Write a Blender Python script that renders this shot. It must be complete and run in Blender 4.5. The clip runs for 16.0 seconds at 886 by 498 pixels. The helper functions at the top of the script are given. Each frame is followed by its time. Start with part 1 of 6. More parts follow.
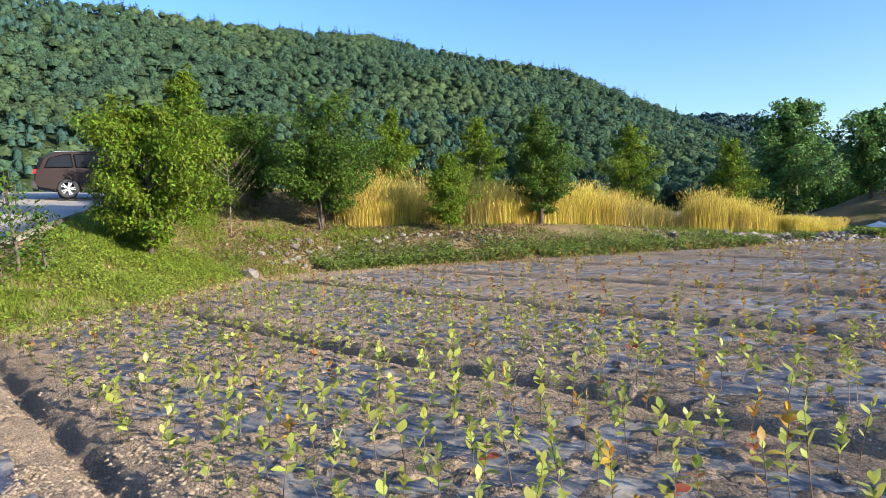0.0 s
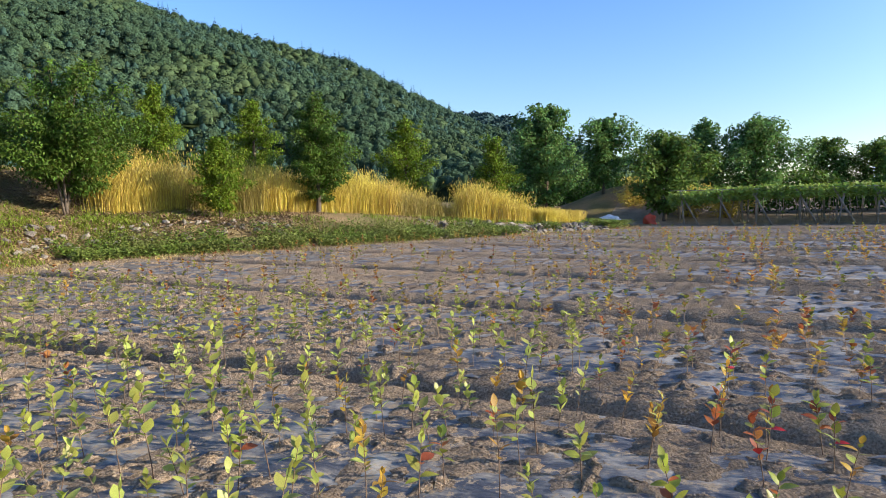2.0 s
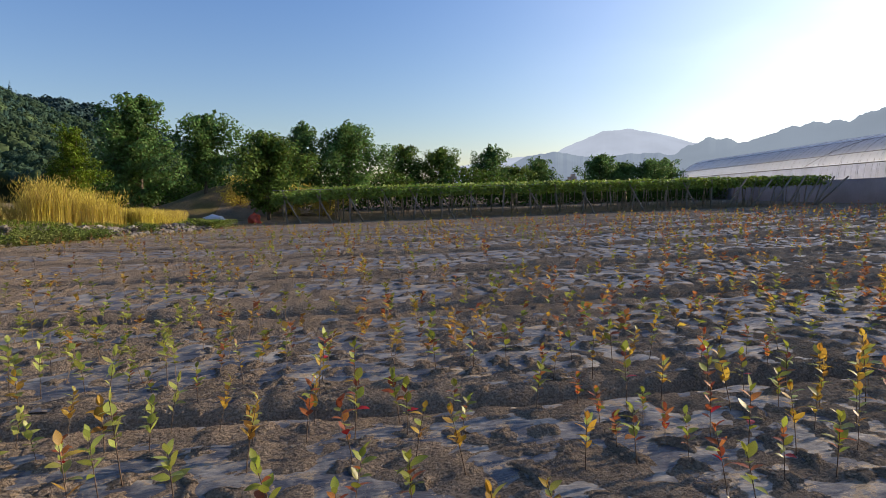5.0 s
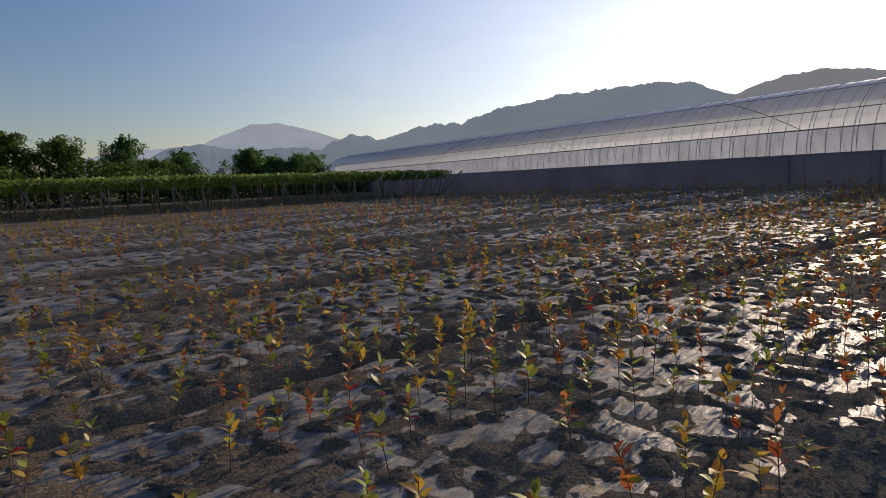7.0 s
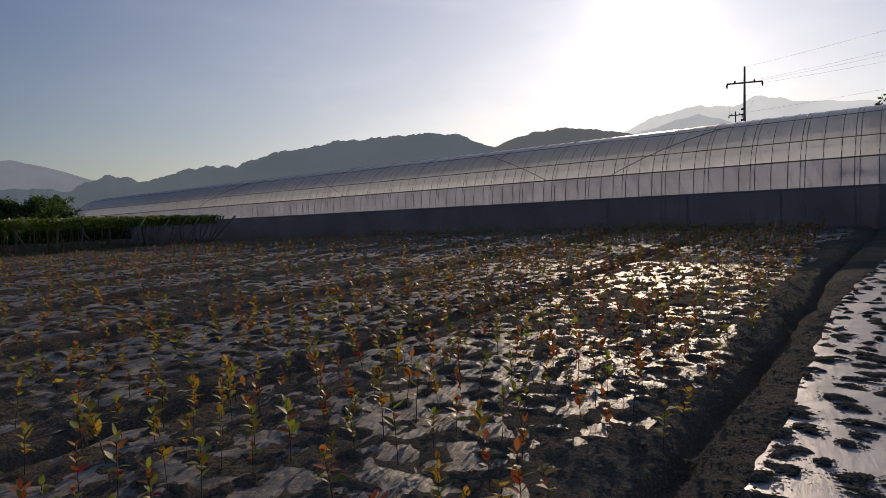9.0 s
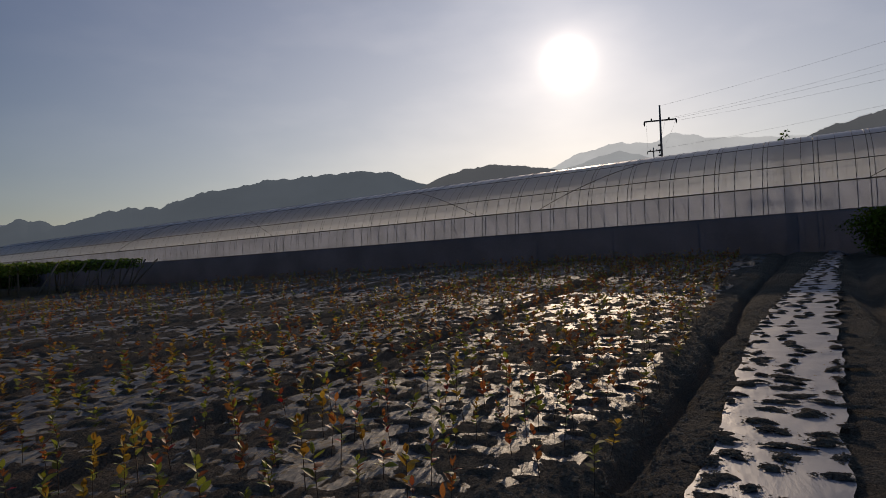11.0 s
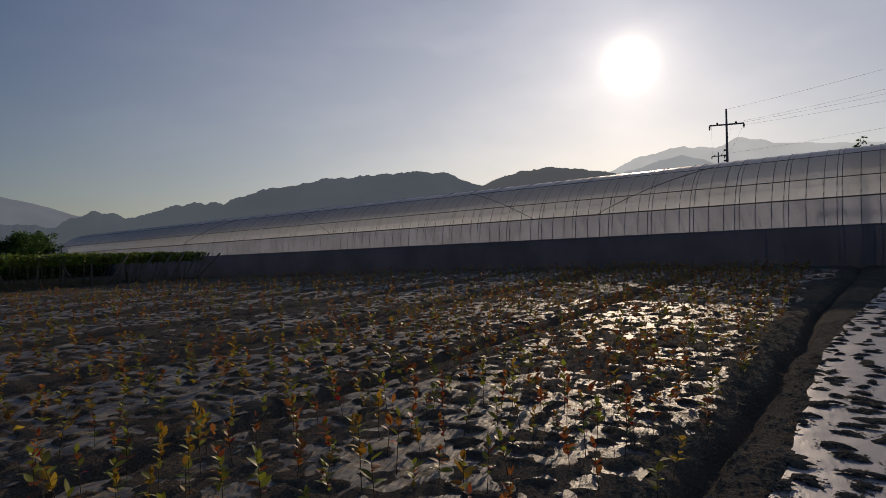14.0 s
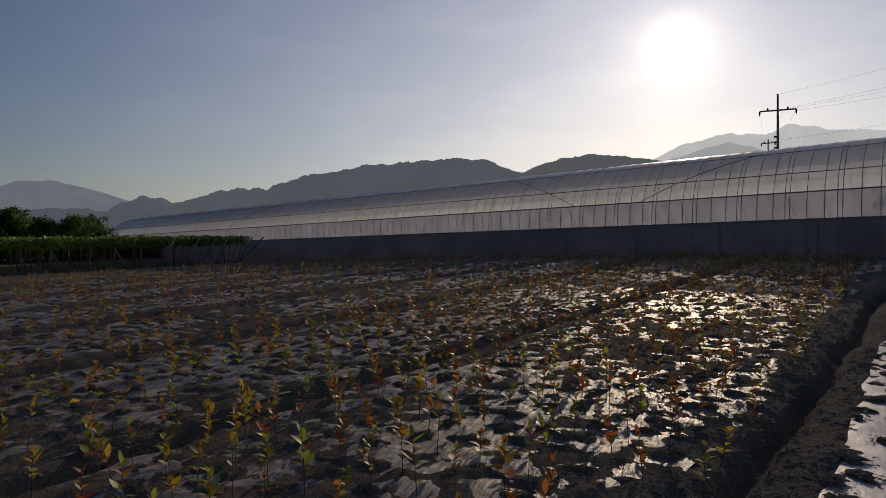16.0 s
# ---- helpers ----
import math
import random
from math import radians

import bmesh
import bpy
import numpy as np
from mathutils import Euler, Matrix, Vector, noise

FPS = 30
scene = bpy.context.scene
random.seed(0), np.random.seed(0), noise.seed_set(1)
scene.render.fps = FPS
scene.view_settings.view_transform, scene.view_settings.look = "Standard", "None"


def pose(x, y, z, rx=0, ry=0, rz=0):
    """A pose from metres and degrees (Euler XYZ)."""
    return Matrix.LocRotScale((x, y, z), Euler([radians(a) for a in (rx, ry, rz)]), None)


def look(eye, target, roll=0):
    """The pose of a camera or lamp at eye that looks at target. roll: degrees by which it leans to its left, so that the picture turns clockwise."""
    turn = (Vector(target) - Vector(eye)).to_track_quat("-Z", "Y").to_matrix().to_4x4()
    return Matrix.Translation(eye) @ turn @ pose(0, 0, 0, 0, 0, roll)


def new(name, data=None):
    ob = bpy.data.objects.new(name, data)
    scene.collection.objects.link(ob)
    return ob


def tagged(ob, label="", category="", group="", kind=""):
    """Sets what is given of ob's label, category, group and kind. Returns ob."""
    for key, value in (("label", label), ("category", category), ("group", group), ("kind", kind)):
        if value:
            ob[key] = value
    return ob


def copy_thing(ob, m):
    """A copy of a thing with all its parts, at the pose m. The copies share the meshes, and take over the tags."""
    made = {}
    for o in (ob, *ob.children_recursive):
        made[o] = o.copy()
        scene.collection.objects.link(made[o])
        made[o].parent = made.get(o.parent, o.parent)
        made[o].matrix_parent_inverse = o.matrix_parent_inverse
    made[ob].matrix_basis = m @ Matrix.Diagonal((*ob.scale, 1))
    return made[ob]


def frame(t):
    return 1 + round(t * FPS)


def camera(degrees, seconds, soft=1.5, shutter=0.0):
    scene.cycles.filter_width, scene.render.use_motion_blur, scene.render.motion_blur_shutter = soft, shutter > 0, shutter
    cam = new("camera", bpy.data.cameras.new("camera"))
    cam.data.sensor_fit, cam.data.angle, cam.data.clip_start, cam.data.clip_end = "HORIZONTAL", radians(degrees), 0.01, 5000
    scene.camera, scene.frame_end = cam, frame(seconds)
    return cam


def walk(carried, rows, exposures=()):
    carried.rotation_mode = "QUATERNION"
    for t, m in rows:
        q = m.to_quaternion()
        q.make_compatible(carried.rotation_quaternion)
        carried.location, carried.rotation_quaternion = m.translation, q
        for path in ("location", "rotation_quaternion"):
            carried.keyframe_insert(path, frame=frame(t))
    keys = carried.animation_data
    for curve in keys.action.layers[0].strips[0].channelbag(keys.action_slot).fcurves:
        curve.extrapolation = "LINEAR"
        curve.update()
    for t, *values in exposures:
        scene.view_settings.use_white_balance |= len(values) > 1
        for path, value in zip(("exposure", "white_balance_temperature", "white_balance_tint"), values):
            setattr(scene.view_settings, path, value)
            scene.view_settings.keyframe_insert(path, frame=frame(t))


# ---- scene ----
# ---------- camera ----------
cam = camera(70.05, 16.0, soft=0.6)
PATH = [  # seconds, eye x y z, yaw to the left from +y, pitch, roll (degrees)
    (0.0, -0.222, 0.159, 1.533, 39.80, -3.15, -2.23), (0.5, -0.168, 0.095, 1.522, 38.80, -2.22, -2.10),
    (1.0, -0.142, 0.151, 1.515, 32.23, -3.38, -2.12), (1.5, -0.111, 0.160, 1.518, 25.73, -4.20, -2.12),
    (2.0, -0.093, 0.183, 1.521, 20.12, -4.72, -0.99), (2.5, -0.068, 0.216, 1.529, 13.00, -4.81, -0.19),
    (3.0, -0.000, 0.247, 1.519, 6.10, -4.59, -0.07), (3.5, 0.035, 0.272, 1.514, 0.10, -4.84, -0.02),
    (3.7, 0.050, 0.277, 1.512, -1.82, -4.92, -0.17), (6.0, -0.012, 0.251, 1.523, -28.21, -6.39, -0.94),
    (6.5, 0.055, 0.243, 1.513, -37.13, -7.04, -0.95), (7.0, 0.112, 0.212, 1.519, -45.02, -6.38, -1.14),
    (7.5, 0.160, 0.195, 1.524, -51.92, -5.47, -1.53), (8.0, 0.187, 0.189, 1.530, -56.21, -4.48, -1.60),
    (8.5, 0.193, 0.165, 1.535, -60.12, -3.71, -1.06), (9.0, 0.217, 0.120, 1.537, -64.78, -2.78, -1.28),
    (9.2, 0.232, 0.116, 1.539, -67.12, -2.44, -1.16), (11.3, 0.357, 0.094, 1.521, -70.93, 0.46, -2.63),
    (11.5, 0.353, 0.120, 1.515, -70.59, 0.48, -2.11), (12.0, 0.360, 0.136, 1.528, -68.73, 0.47, -2.18),
    (12.5, 0.342, 0.151, 1.540, -67.93, 0.47, -1.66), (13.0, 0.338, 0.138, 1.545, -67.26, 0.77, -1.53),
    (13.5, 0.363, 0.156, 1.545, -66.74, 0.76, -1.05), (14.0, 0.367, 0.156, 1.550, -65.97, 0.61, -1.05),
    (14.5, 0.375, 0.176, 1.543, -64.74, 0.10, -0.88), (15.0, 0.396, 0.202, 1.544, -63.85, -0.23, -0.11),
    (15.5, 0.383, 0.218, 1.543, -62.68, -0.01, 0.24), (16.0, 0.374, 0.191, 1.529, -62.45, -0.53, -0.38),
]


def eye_pose(x, y, z, yaw, pitch, roll):
    a, p = radians(yaw), radians(pitch)
    ahead = Vector((-math.sin(a) * math.cos(p), math.cos(a) * math.cos(p), math.sin(p)))
    return look((x, y, z), Vector((x, y, z)) + ahead, roll)


EXPOSURES = [(0.0, 0.90, 6600, 10), (1.0, 0.76, 6650, 10), (1.5, 0.78, 6750, 10), (3.5, 0.42, 7450, 14), (6.0, -0.24, 7750, 16), (7.0, -0.74, 7900, 17), (8.0, -1.20, 8050, 17), (9.0, -1.47, 8150, 17), (11.5, -1.93, 8200, 16), (14.5, -1.92, 8200, 16), (15.5, -1.82, 8200, 16), (16.0, -1.82, 8200, 16)]
walk(cam, [(row[0], eye_pose(*row[1:])) for row in PATH], EXPOSURES)

# ---------- sky and sun ----------
SUN_AZ, SUN_EL = radians(82.8), radians(16.0)
SUN_DIR = Vector((math.sin(SUN_AZ) * math.cos(SUN_EL), math.cos(SUN_AZ) * math.cos(SUN_EL), math.sin(SUN_EL)))
world = bpy.data.worlds.new("sky")
scene.world = world
world.use_nodes = True
wt = world.node_tree
wt.nodes.clear()


sky = wt.nodes.new("ShaderNodeTexSky")
sky.sky_type = "NISHITA"
sky.sun_disc = False
sky.sun_elevation, sky.sun_rotation = SUN_EL, SUN_AZ
sky.altitude, sky.air_density, sky.dust_density, sky.ozone_density = 150, 1.05, 0.35, 4.3
w_bg = wt.nodes.new("ShaderNodeBackground")
w_bg.inputs["Strength"].default_value = 0.155
w_out = wt.nodes.new("ShaderNodeOutputWorld")
# bright aureole of hazy air round the low sun
w_tc = wt.nodes.new("ShaderNodeTexCoord")
w_dot = wt.nodes.new("ShaderNodeVectorMath")
w_dot.operation = "DOT_PRODUCT"
w_dot.inputs[1].default_value = SUN_DIR
wt.links.new(w_tc.outputs["Generated"], w_dot.inputs[0])
halo = None
for power, gain in ((3000.0, 30.0), (600.0, 6.0), (130.0, 1.6), (16.0, 0.9)):
    clampn = wt.nodes.new("ShaderNodeMath")
    clampn.operation = "MAXIMUM"
    clampn.inputs[1].default_value = 0.0
    wt.links.new(w_dot.outputs["Value"], clampn.inputs[0])
    p = wt.nodes.new("ShaderNodeMath")
    p.operation = "POWER"
    p.inputs[1].default_value = power
    wt.links.new(clampn.outputs[0], p.inputs[0])
    m = wt.nodes.new("ShaderNodeMath")
    m.operation = "MULTIPLY_ADD"
    m.inputs[1].default_value = gain
    m.inputs[2].default_value = 0.0
    wt.links.new(p.outputs[0], m.inputs[0])
    if halo is not None:
        wt.links.new(halo.outputs[0], m.inputs[2])
    halo = m
w_col = wt.nodes.new("ShaderNodeVectorMath")
w_col.operation = "SCALE"
w_col.inputs[0].default_value = (1.0, 0.975, 0.945)
w_add = wt.nodes.new("ShaderNodeVectorMath")
w_add.operation = "ADD"
# the wide, cooler part of the aureole
w_wide = wt.nodes.new("ShaderNodeMath")
w_wide.operation = "POWER"
w_wide.inputs[1].default_value = 4.2
wt.links.new(clampn.outputs[0], w_wide.inputs[0])
w_cool = wt.nodes.new("ShaderNodeVectorMath")
w_cool.operation = "SCALE"
w_cool.inputs[0].default_value = (9.3, 9.6, 9.45)
w_sep = wt.nodes.new("ShaderNodeSeparateXYZ")  # the haze thins out upwards
wt.links.new(w_tc.outputs["Generated"], w_sep.inputs[0])
w_thin = wt.nodes.new("ShaderNodeMapRange")
w_thin.inputs["From Min"].default_value, w_thin.inputs["From Max"].default_value = 0.0, 0.6
w_thin.inputs["To Min"].default_value, w_thin.inputs["To Max"].default_value = 1.15, 0.25
wt.links.new(w_sep.outputs["Z"], w_thin.inputs["Value"])
w_haze = wt.nodes.new("ShaderNodeMath")
w_haze.operation = "MULTIPLY"
wt.links.new(w_wide.outputs[0], w_haze.inputs[0])
wt.links.new(w_thin.outputs[0], w_haze.inputs[1])
wt.links.new(w_haze.outputs[0], w_cool.inputs["Scale"])
w_sum = wt.nodes.new("ShaderNodeVectorMath")
w_sum.operation = "ADD"
w_clear = wt.nodes.new("ShaderNodeVectorMath")  # clear blue air above the haze
w_clear.operation = "MULTIPLY"
w_up = wt.nodes.new("ShaderNodeMapRange")
w_up.inputs["From Min"].default_value, w_up.inputs["From Max"].default_value = 0.03, 0.36
wt.links.new(w_sep.outputs["Z"], w_up.inputs["Value"])
w_tone = wt.nodes.new("ShaderNodeMix")
w_tone.data_type = "VECTOR"
w_tone.inputs[4].default_value, w_tone.inputs[5].default_value = (1.06, 0.985, 1.0), (0.78, 0.985, 1.29)
wt.links.new(w_up.outputs[0], w_tone.inputs[0])
wt.links.new(w_tone.outputs[1], w_clear.inputs[1])
wt.links.new(sky.outputs[0], w_clear.inputs[0])
wt.links.new(w_clear.outputs[0], w_sum.inputs[0])
wt.links.new(w_cool.outputs[0], w_sum.inputs[1])
# thin cirrus on the sunward side
w_map = wt.nodes.new("ShaderNodeMapping")
w_map.inputs["Scale"].default_value = (4, 4, 11)
w_map.inputs["Rotation"].default_value = (0.3, 0.2, 0.5)
w_noise = wt.nodes.new("ShaderNodeTexNoise")
w_noise.inputs["Scale"].default_value, w_noise.inputs["Detail"].default_value = 1.3, 6
w_range = wt.nodes.new("ShaderNodeMapRange")
w_range.inputs["From Min"].default_value, w_range.inputs["From Max"].default_value = 0.45, 0.75
w_range.inputs["To Max"].default_value = 1.8
w_pow = wt.nodes.new("ShaderNodeMath")
w_pow.operation = "POWER"
w_pow.inputs[1].default_value = 5.0
w_mul = wt.nodes.new("ShaderNodeMath")
w_mul.operation = "MULTIPLY_ADD"
wt.links.new(w_tc.outputs["Generated"], w_map.inputs["Vector"])
wt.links.new(w_map.outputs[0], w_noise.inputs["Vector"])
wt.links.new(w_noise.outputs["Fac"], w_range.inputs["Value"])
wt.links.new(clampn.outputs[0], w_pow.inputs[0])
wt.links.new(w_range.outputs[0], w_mul.inputs[0])
wt.links.new(w_pow.outputs[0], w_mul.inputs[1])
wt.links.new(halo.outputs[0], w_mul.inputs[2])
wt.links.new(w_mul.outputs[0], w_col.inputs["Scale"])
wt.links.new(w_sum.outputs[0], w_add.inputs[0])
wt.links.new(w_col.outputs[0], w_add.inputs[1])
wt.links.new(w_add.outputs[0], w_bg.inputs["Color"])
wt.links.new(w_bg.outputs[0], w_out.inputs["Surface"])

sun = new("sun", bpy.data.lights.new("sun", "SUN"))
sun.data.energy, sun.data.angle, sun.data.color = 6.0, radians(0.6), (1.0, 0.895, 0.76)
sun.matrix_world = look(SUN_DIR * 100, (0, 0, 0))

# ---------- materials ----------


def material(name, color, rough=0.8, metal=0.0, spec=0.5, vary=0.25, scale=8.0, color2=None, fine=60.0, bump=0.0, bump_scale=40.0,
             island=0.0, objrand=0.0, translucent=0.0, clear=0.0, dusty=0.0):
    """A surface with two scales of variation, optional bump, random tint per piece and light passing through."""
    mat = bpy.data.materials.new(name)
    mat.use_nodes = True
    t = mat.node_tree
    n, l = t.nodes, t.links
    b = n["Principled BSDF"]
    b.inputs["Roughness"].default_value = rough
    b.inputs["Metallic"].default_value = metal
    b.inputs["Specular IOR Level"].default_value = spec
    b.inputs["Diffuse Roughness"].default_value = dusty
    if clear:
        b.inputs["Coat Weight"].default_value = clear
        b.inputs["Coat Roughness"].default_value = 0.05
    tc = n.new("ShaderNodeTexCoord")
    n1 = n.new("ShaderNodeTexNoise")
    n1.inputs["Scale"].default_value = scale
    n1.inputs["Detail"].default_value = 4
    n2 = n.new("ShaderNodeTexNoise")
    n2.inputs["Scale"].default_value = fine
    n2.inputs["Detail"].default_value = 3
    for q in (n1, n2):
        l.new(tc.outputs["Object"], q.inputs["Vector"])
    ramp = n.new("ShaderNodeMapRange")
    ramp.inputs["From Min"].default_value, ramp.inputs["From Max"].default_value = 0.35, 0.65
    l.new(n1.outputs["Fac"], ramp.inputs["Value"])
    mix = n.new("ShaderNodeMix")
    mix.data_type = "RGBA"
    c2 = color2 or tuple(c * (1 - vary) for c in color)
    mix.inputs["A"].default_value = (*color, 1)
    mix.inputs["B"].default_value = (*c2, 1)
    l.new(ramp.outputs[0], mix.inputs["Factor"])
    hsv = n.new("ShaderNodeHueSaturation")
    l.new(mix.outputs["Result"], hsv.inputs["Color"])
    val = n.new("ShaderNodeMapRange")
    val.inputs["From Min"].default_value, val.inputs["From Max"].default_value = 0.3, 0.7
    val.inputs["To Min"].default_value, val.inputs["To Max"].default_value = 1 - vary, 1 + vary
    l.new(n2.outputs["Fac"], val.inputs["Value"])
    last = val.outputs[0]
    rnd = None
    if island:
        rnd = n.new("ShaderNodeNewGeometry").outputs["Random Per Island"]
    elif objrand:
        rnd = n.new("ShaderNodeObjectInfo").outputs["Random"]
    if rnd is not None:
        k = max(island, objrand)
        r = n.new("ShaderNodeMapRange")
        r.inputs["To Min"].default_value, r.inputs["To Max"].default_value = 1 - k, 1 + k
        l.new(rnd, r.inputs["Value"])
        mul = n.new("ShaderNodeMath")
        mul.operation = "MULTIPLY"
        l.new(last, mul.inputs[0])
        l.new(r.outputs[0], mul.inputs[1])
        last = mul.outputs[0]
        hr = n.new("ShaderNodeMapRange")
        hr.inputs["To Min"].default_value, hr.inputs["To Max"].default_value = 0.5 - 0.05 * k, 0.5 + 0.05 * k
        l.new(rnd, hr.inputs["Value"])
        l.new(hr.outputs[0], hsv.inputs["Hue"])
    l.new(last, hsv.inputs["Value"])
    l.new(hsv.outputs["Color"], b.inputs["Base Color"])
    if bump:
        nb = n.new("ShaderNodeTexNoise")
        nb.inputs["Scale"].default_value = bump_scale
        nb.inputs["Detail"].default_value = 6
        nb.inputs["Roughness"].default_value = 0.65
        l.new(tc.outputs["Object"], nb.inputs["Vector"])
        bp = n.new("ShaderNodeBump")
        bp.inputs["Distance"].default_value = bump
        l.new(nb.outputs["Fac"], bp.inputs["Height"])
        l.new(bp.outputs["Normal"], b.inputs["Normal"])
    if translucent:
        tr = n.new("ShaderNodeBsdfTranslucent")
        l.new(hsv.outputs["Color"], tr.inputs["Color"])
        ms = n.new("ShaderNodeMixShader")
        ms.inputs[0].default_value = translucent
        l.new(b.outputs[0], ms.inputs[1])
        l.new(tr.outputs[0], ms.inputs[2])
        l.new(ms.outputs[0], n["Material Output"].inputs["Surface"])
    return mat


M_SOIL = material("dry_sandy_soil", (0.372, 0.284, 0.198), 0.95, spec=0.05, vary=0.38, scale=1.3, color2=(0.265, 0.207, 0.148), fine=60, bump=0.09, bump_scale=26, dusty=1.0)
M_TERRACE = material("bare_terrace_earth", (0.285, 0.205, 0.112), 0.95, spec=0.03, vary=0.4, scale=0.7, color2=(0.165, 0.148, 0.066), fine=40, bump=0.10, bump_scale=14, dusty=0.6)
M_CRUMB = material("soil_crumb", (0.285, 0.224, 0.155), 0.95, spec=0.05, vary=0.2, scale=1.3, color2=(0.245, 0.192, 0.135), fine=80, island=0.16, dusty=1.0)
M_LEAF_LIME = material("lime_leaf", (0.40, 0.43, 0.09), 0.45, vary=0.2, objrand=0.35, translucent=0.4, scale=30, fine=200)
M_LEAF_GREEN = material("green_leaf", (0.31, 0.34, 0.05), 0.45, vary=0.2, objrand=0.35, translucent=0.4, scale=30, fine=200)
M_LEAF_AMBER = material("amber_leaf", (0.52, 0.31, 0.05), 0.5, vary=0.25, objrand=0.35, translucent=0.52, scale=30, fine=200)
M_LEAF_RUST = material("rust_leaf", (0.46, 0.15, 0.05), 0.5, vary=0.25, objrand=0.35, translucent=0.52, scale=30, fine=200)
M_LEAF_RED = material("red_leaf", (0.55, 0.03, 0.03), 0.5, vary=0.2, translucent=0.35, scale=30, fine=200)
M_STUFF_LIME = material("lime_leaf_far", (0.41, 0.43, 0.09), 0.5, vary=0.2, island=0.35, translucent=0.4)
M_STUFF_GREEN = material("green_leaf_far", (0.31, 0.33, 0.055), 0.5, vary=0.2, island=0.35, translucent=0.4)
M_STUFF_AMBER = material("amber_leaf_far", (0.50, 0.32, 0.06), 0.5, vary=0.2, island=0.35, translucent=0.52)
M_STUFF_RUST = material("rust_leaf_far", (0.44, 0.17, 0.055), 0.5, vary=0.2, island=0.35, translucent=0.5)
M_STEM = material("seedling_stem", (0.16, 0.10, 0.06), 0.8, vary=0.3, scale=40)
M_BARK = material("grey_brown_bark", (0.13, 0.10, 0.075), 0.9, vary=0.35, scale=6, bump=0.02, bump_scale=30)
M_TREE = material("tree_leaf", (0.080, 0.138, 0.017), 0.6, spec=0.2, vary=0.2, scale=0.9, color2=(0.046, 0.092, 0.012), island=0.5, translucent=0.3)
M_TREE_ROW = material("row_tree_leaf", (0.150, 0.225, 0.045), 0.6, spec=0.2, vary=0.2, scale=0.9, color2=(0.098, 0.165, 0.034), island=0.5, translucent=0.38)
M_TREE_LIGHT = material("young_tree_leaf", (0.142, 0.200, 0.017), 0.6, spec=0.15, vary=0.25, scale=0.9, color2=(0.085, 0.145, 0.012), island=0.5, translucent=0.3)
M_TREE_DARK = material("dark_tree_leaf", (0.135, 0.240, 0.066), 0.6, spec=0.2, vary=0.2, scale=0.7, color2=(0.090, 0.172, 0.050), island=0.5, translucent=0.38)
# blue-grey air haze is mixed into these forest base colours
M_FOREST = material("forest_crown", (0.048, 0.083, 0.042), 0.9, spec=0.02, vary=0.3, scale=0.04, color2=(0.042, 0.076, 0.046), fine=1.6, island=0.34, bump=1.2, bump_scale=0.9, dusty=1.0)
M_FOREST_LEAF = material("forest_leaf", (0.055, 0.097, 0.055), 0.9, spec=0.02, vary=0.25, scale=0.04, color2=(0.045, 0.085, 0.057), fine=0.25, island=0.2, translucent=0.1)
M_FOREST_OLIVE = material("olive_forest_leaf", (0.065, 0.101, 0.045), 0.9, spec=0.02, vary=0.25, scale=0.04, color2=(0.053, 0.085, 0.043), fine=0.25, island=0.2, translucent=0.1)
M_FOREST_BLUE = material("pine_needles", (0.043, 0.087, 0.065), 0.9, spec=0.02, vary=0.25, scale=0.04, color2=(0.043, 0.087, 0.070), fine=0.25, island=0.2, translucent=0.1)
# the farther hill gets a bluer base colour in place of haze
M_FOREST_FAR = material("far_forest_haze_tint", (0.050, 0.092, 0.088), 0.9, spec=0.02, vary=0.2, scale=0.05, fine=0.3, island=0.12)
M_HILL = material("forest_floor", (0.035, 0.055, 0.02), 0.95, spec=0.1, vary=0.3, scale=0.08, fine=0.5)
M_GOLD = material("golden_ripe_grass", (0.60, 0.50, 0.088), 0.6, vary=0.25, scale=0.5, color2=(0.50, 0.37, 0.084), island=0.35, translucent=0.35)
M_GOLD_GREEN = material("dull_grass", (0.36, 0.29, 0.075), 0.6, vary=0.2, scale=0.5, island=0.35, translucent=0.35)
M_GRASS = material("fresh_grass", (0.165, 0.238, 0.027), 0.6, spec=0.2, vary=0.25, scale=0.6, color2=(0.22, 0.265, 0.038), island=0.4, translucent=0.35)
M_WEED = material("broad_weed_leaf", (0.11, 0.17, 0.025), 0.6, spec=0.2, vary=0.25, scale=0.7, color2=(0.17, 0.19, 0.05), island=0.4, translucent=0.3)
M_DRYWEED = material("dry_weed", (0.20, 0.12, 0.06), 0.8, vary=0.25, scale=0.7, color2=(0.15, 0.13, 0.05), island=0.4, translucent=0.2)
M_STRAW = material("dry_straw", (0.42, 0.32, 0.15), 0.8, vary=0.25, scale=0.7, color2=(0.30, 0.21, 0.10), island=0.4, translucent=0.3)
M_LITTER = material("dead_leaf", (0.31, 0.205, 0.110), 0.85, vary=0.3, scale=0.8, color2=(0.18, 0.115, 0.062), island=0.45)
M_STONE = material("field_stone", (0.27, 0.235, 0.19), 0.9, vary=0.25, scale=3, color2=(0.16, 0.14, 0.115), objrand=0.4, bump=0.02, bump_scale=20)
M_CONCRETE = material("pale_concrete", (0.42, 0.37, 0.295), 0.95, spec=0.1, vary=0.15, scale=0.6, color2=(0.30, 0.285, 0.26), fine=30, bump=0.004, bump_scale=60)
M_STEEL = material("galvanised_steel", (0.30, 0.30, 0.30), 0.45, metal=0.8, vary=0.2, scale=5)
M_DARKSTEEL = material("weathered_pipe", (0.26, 0.255, 0.25), 0.6, metal=0.3, vary=0.25, scale=5)
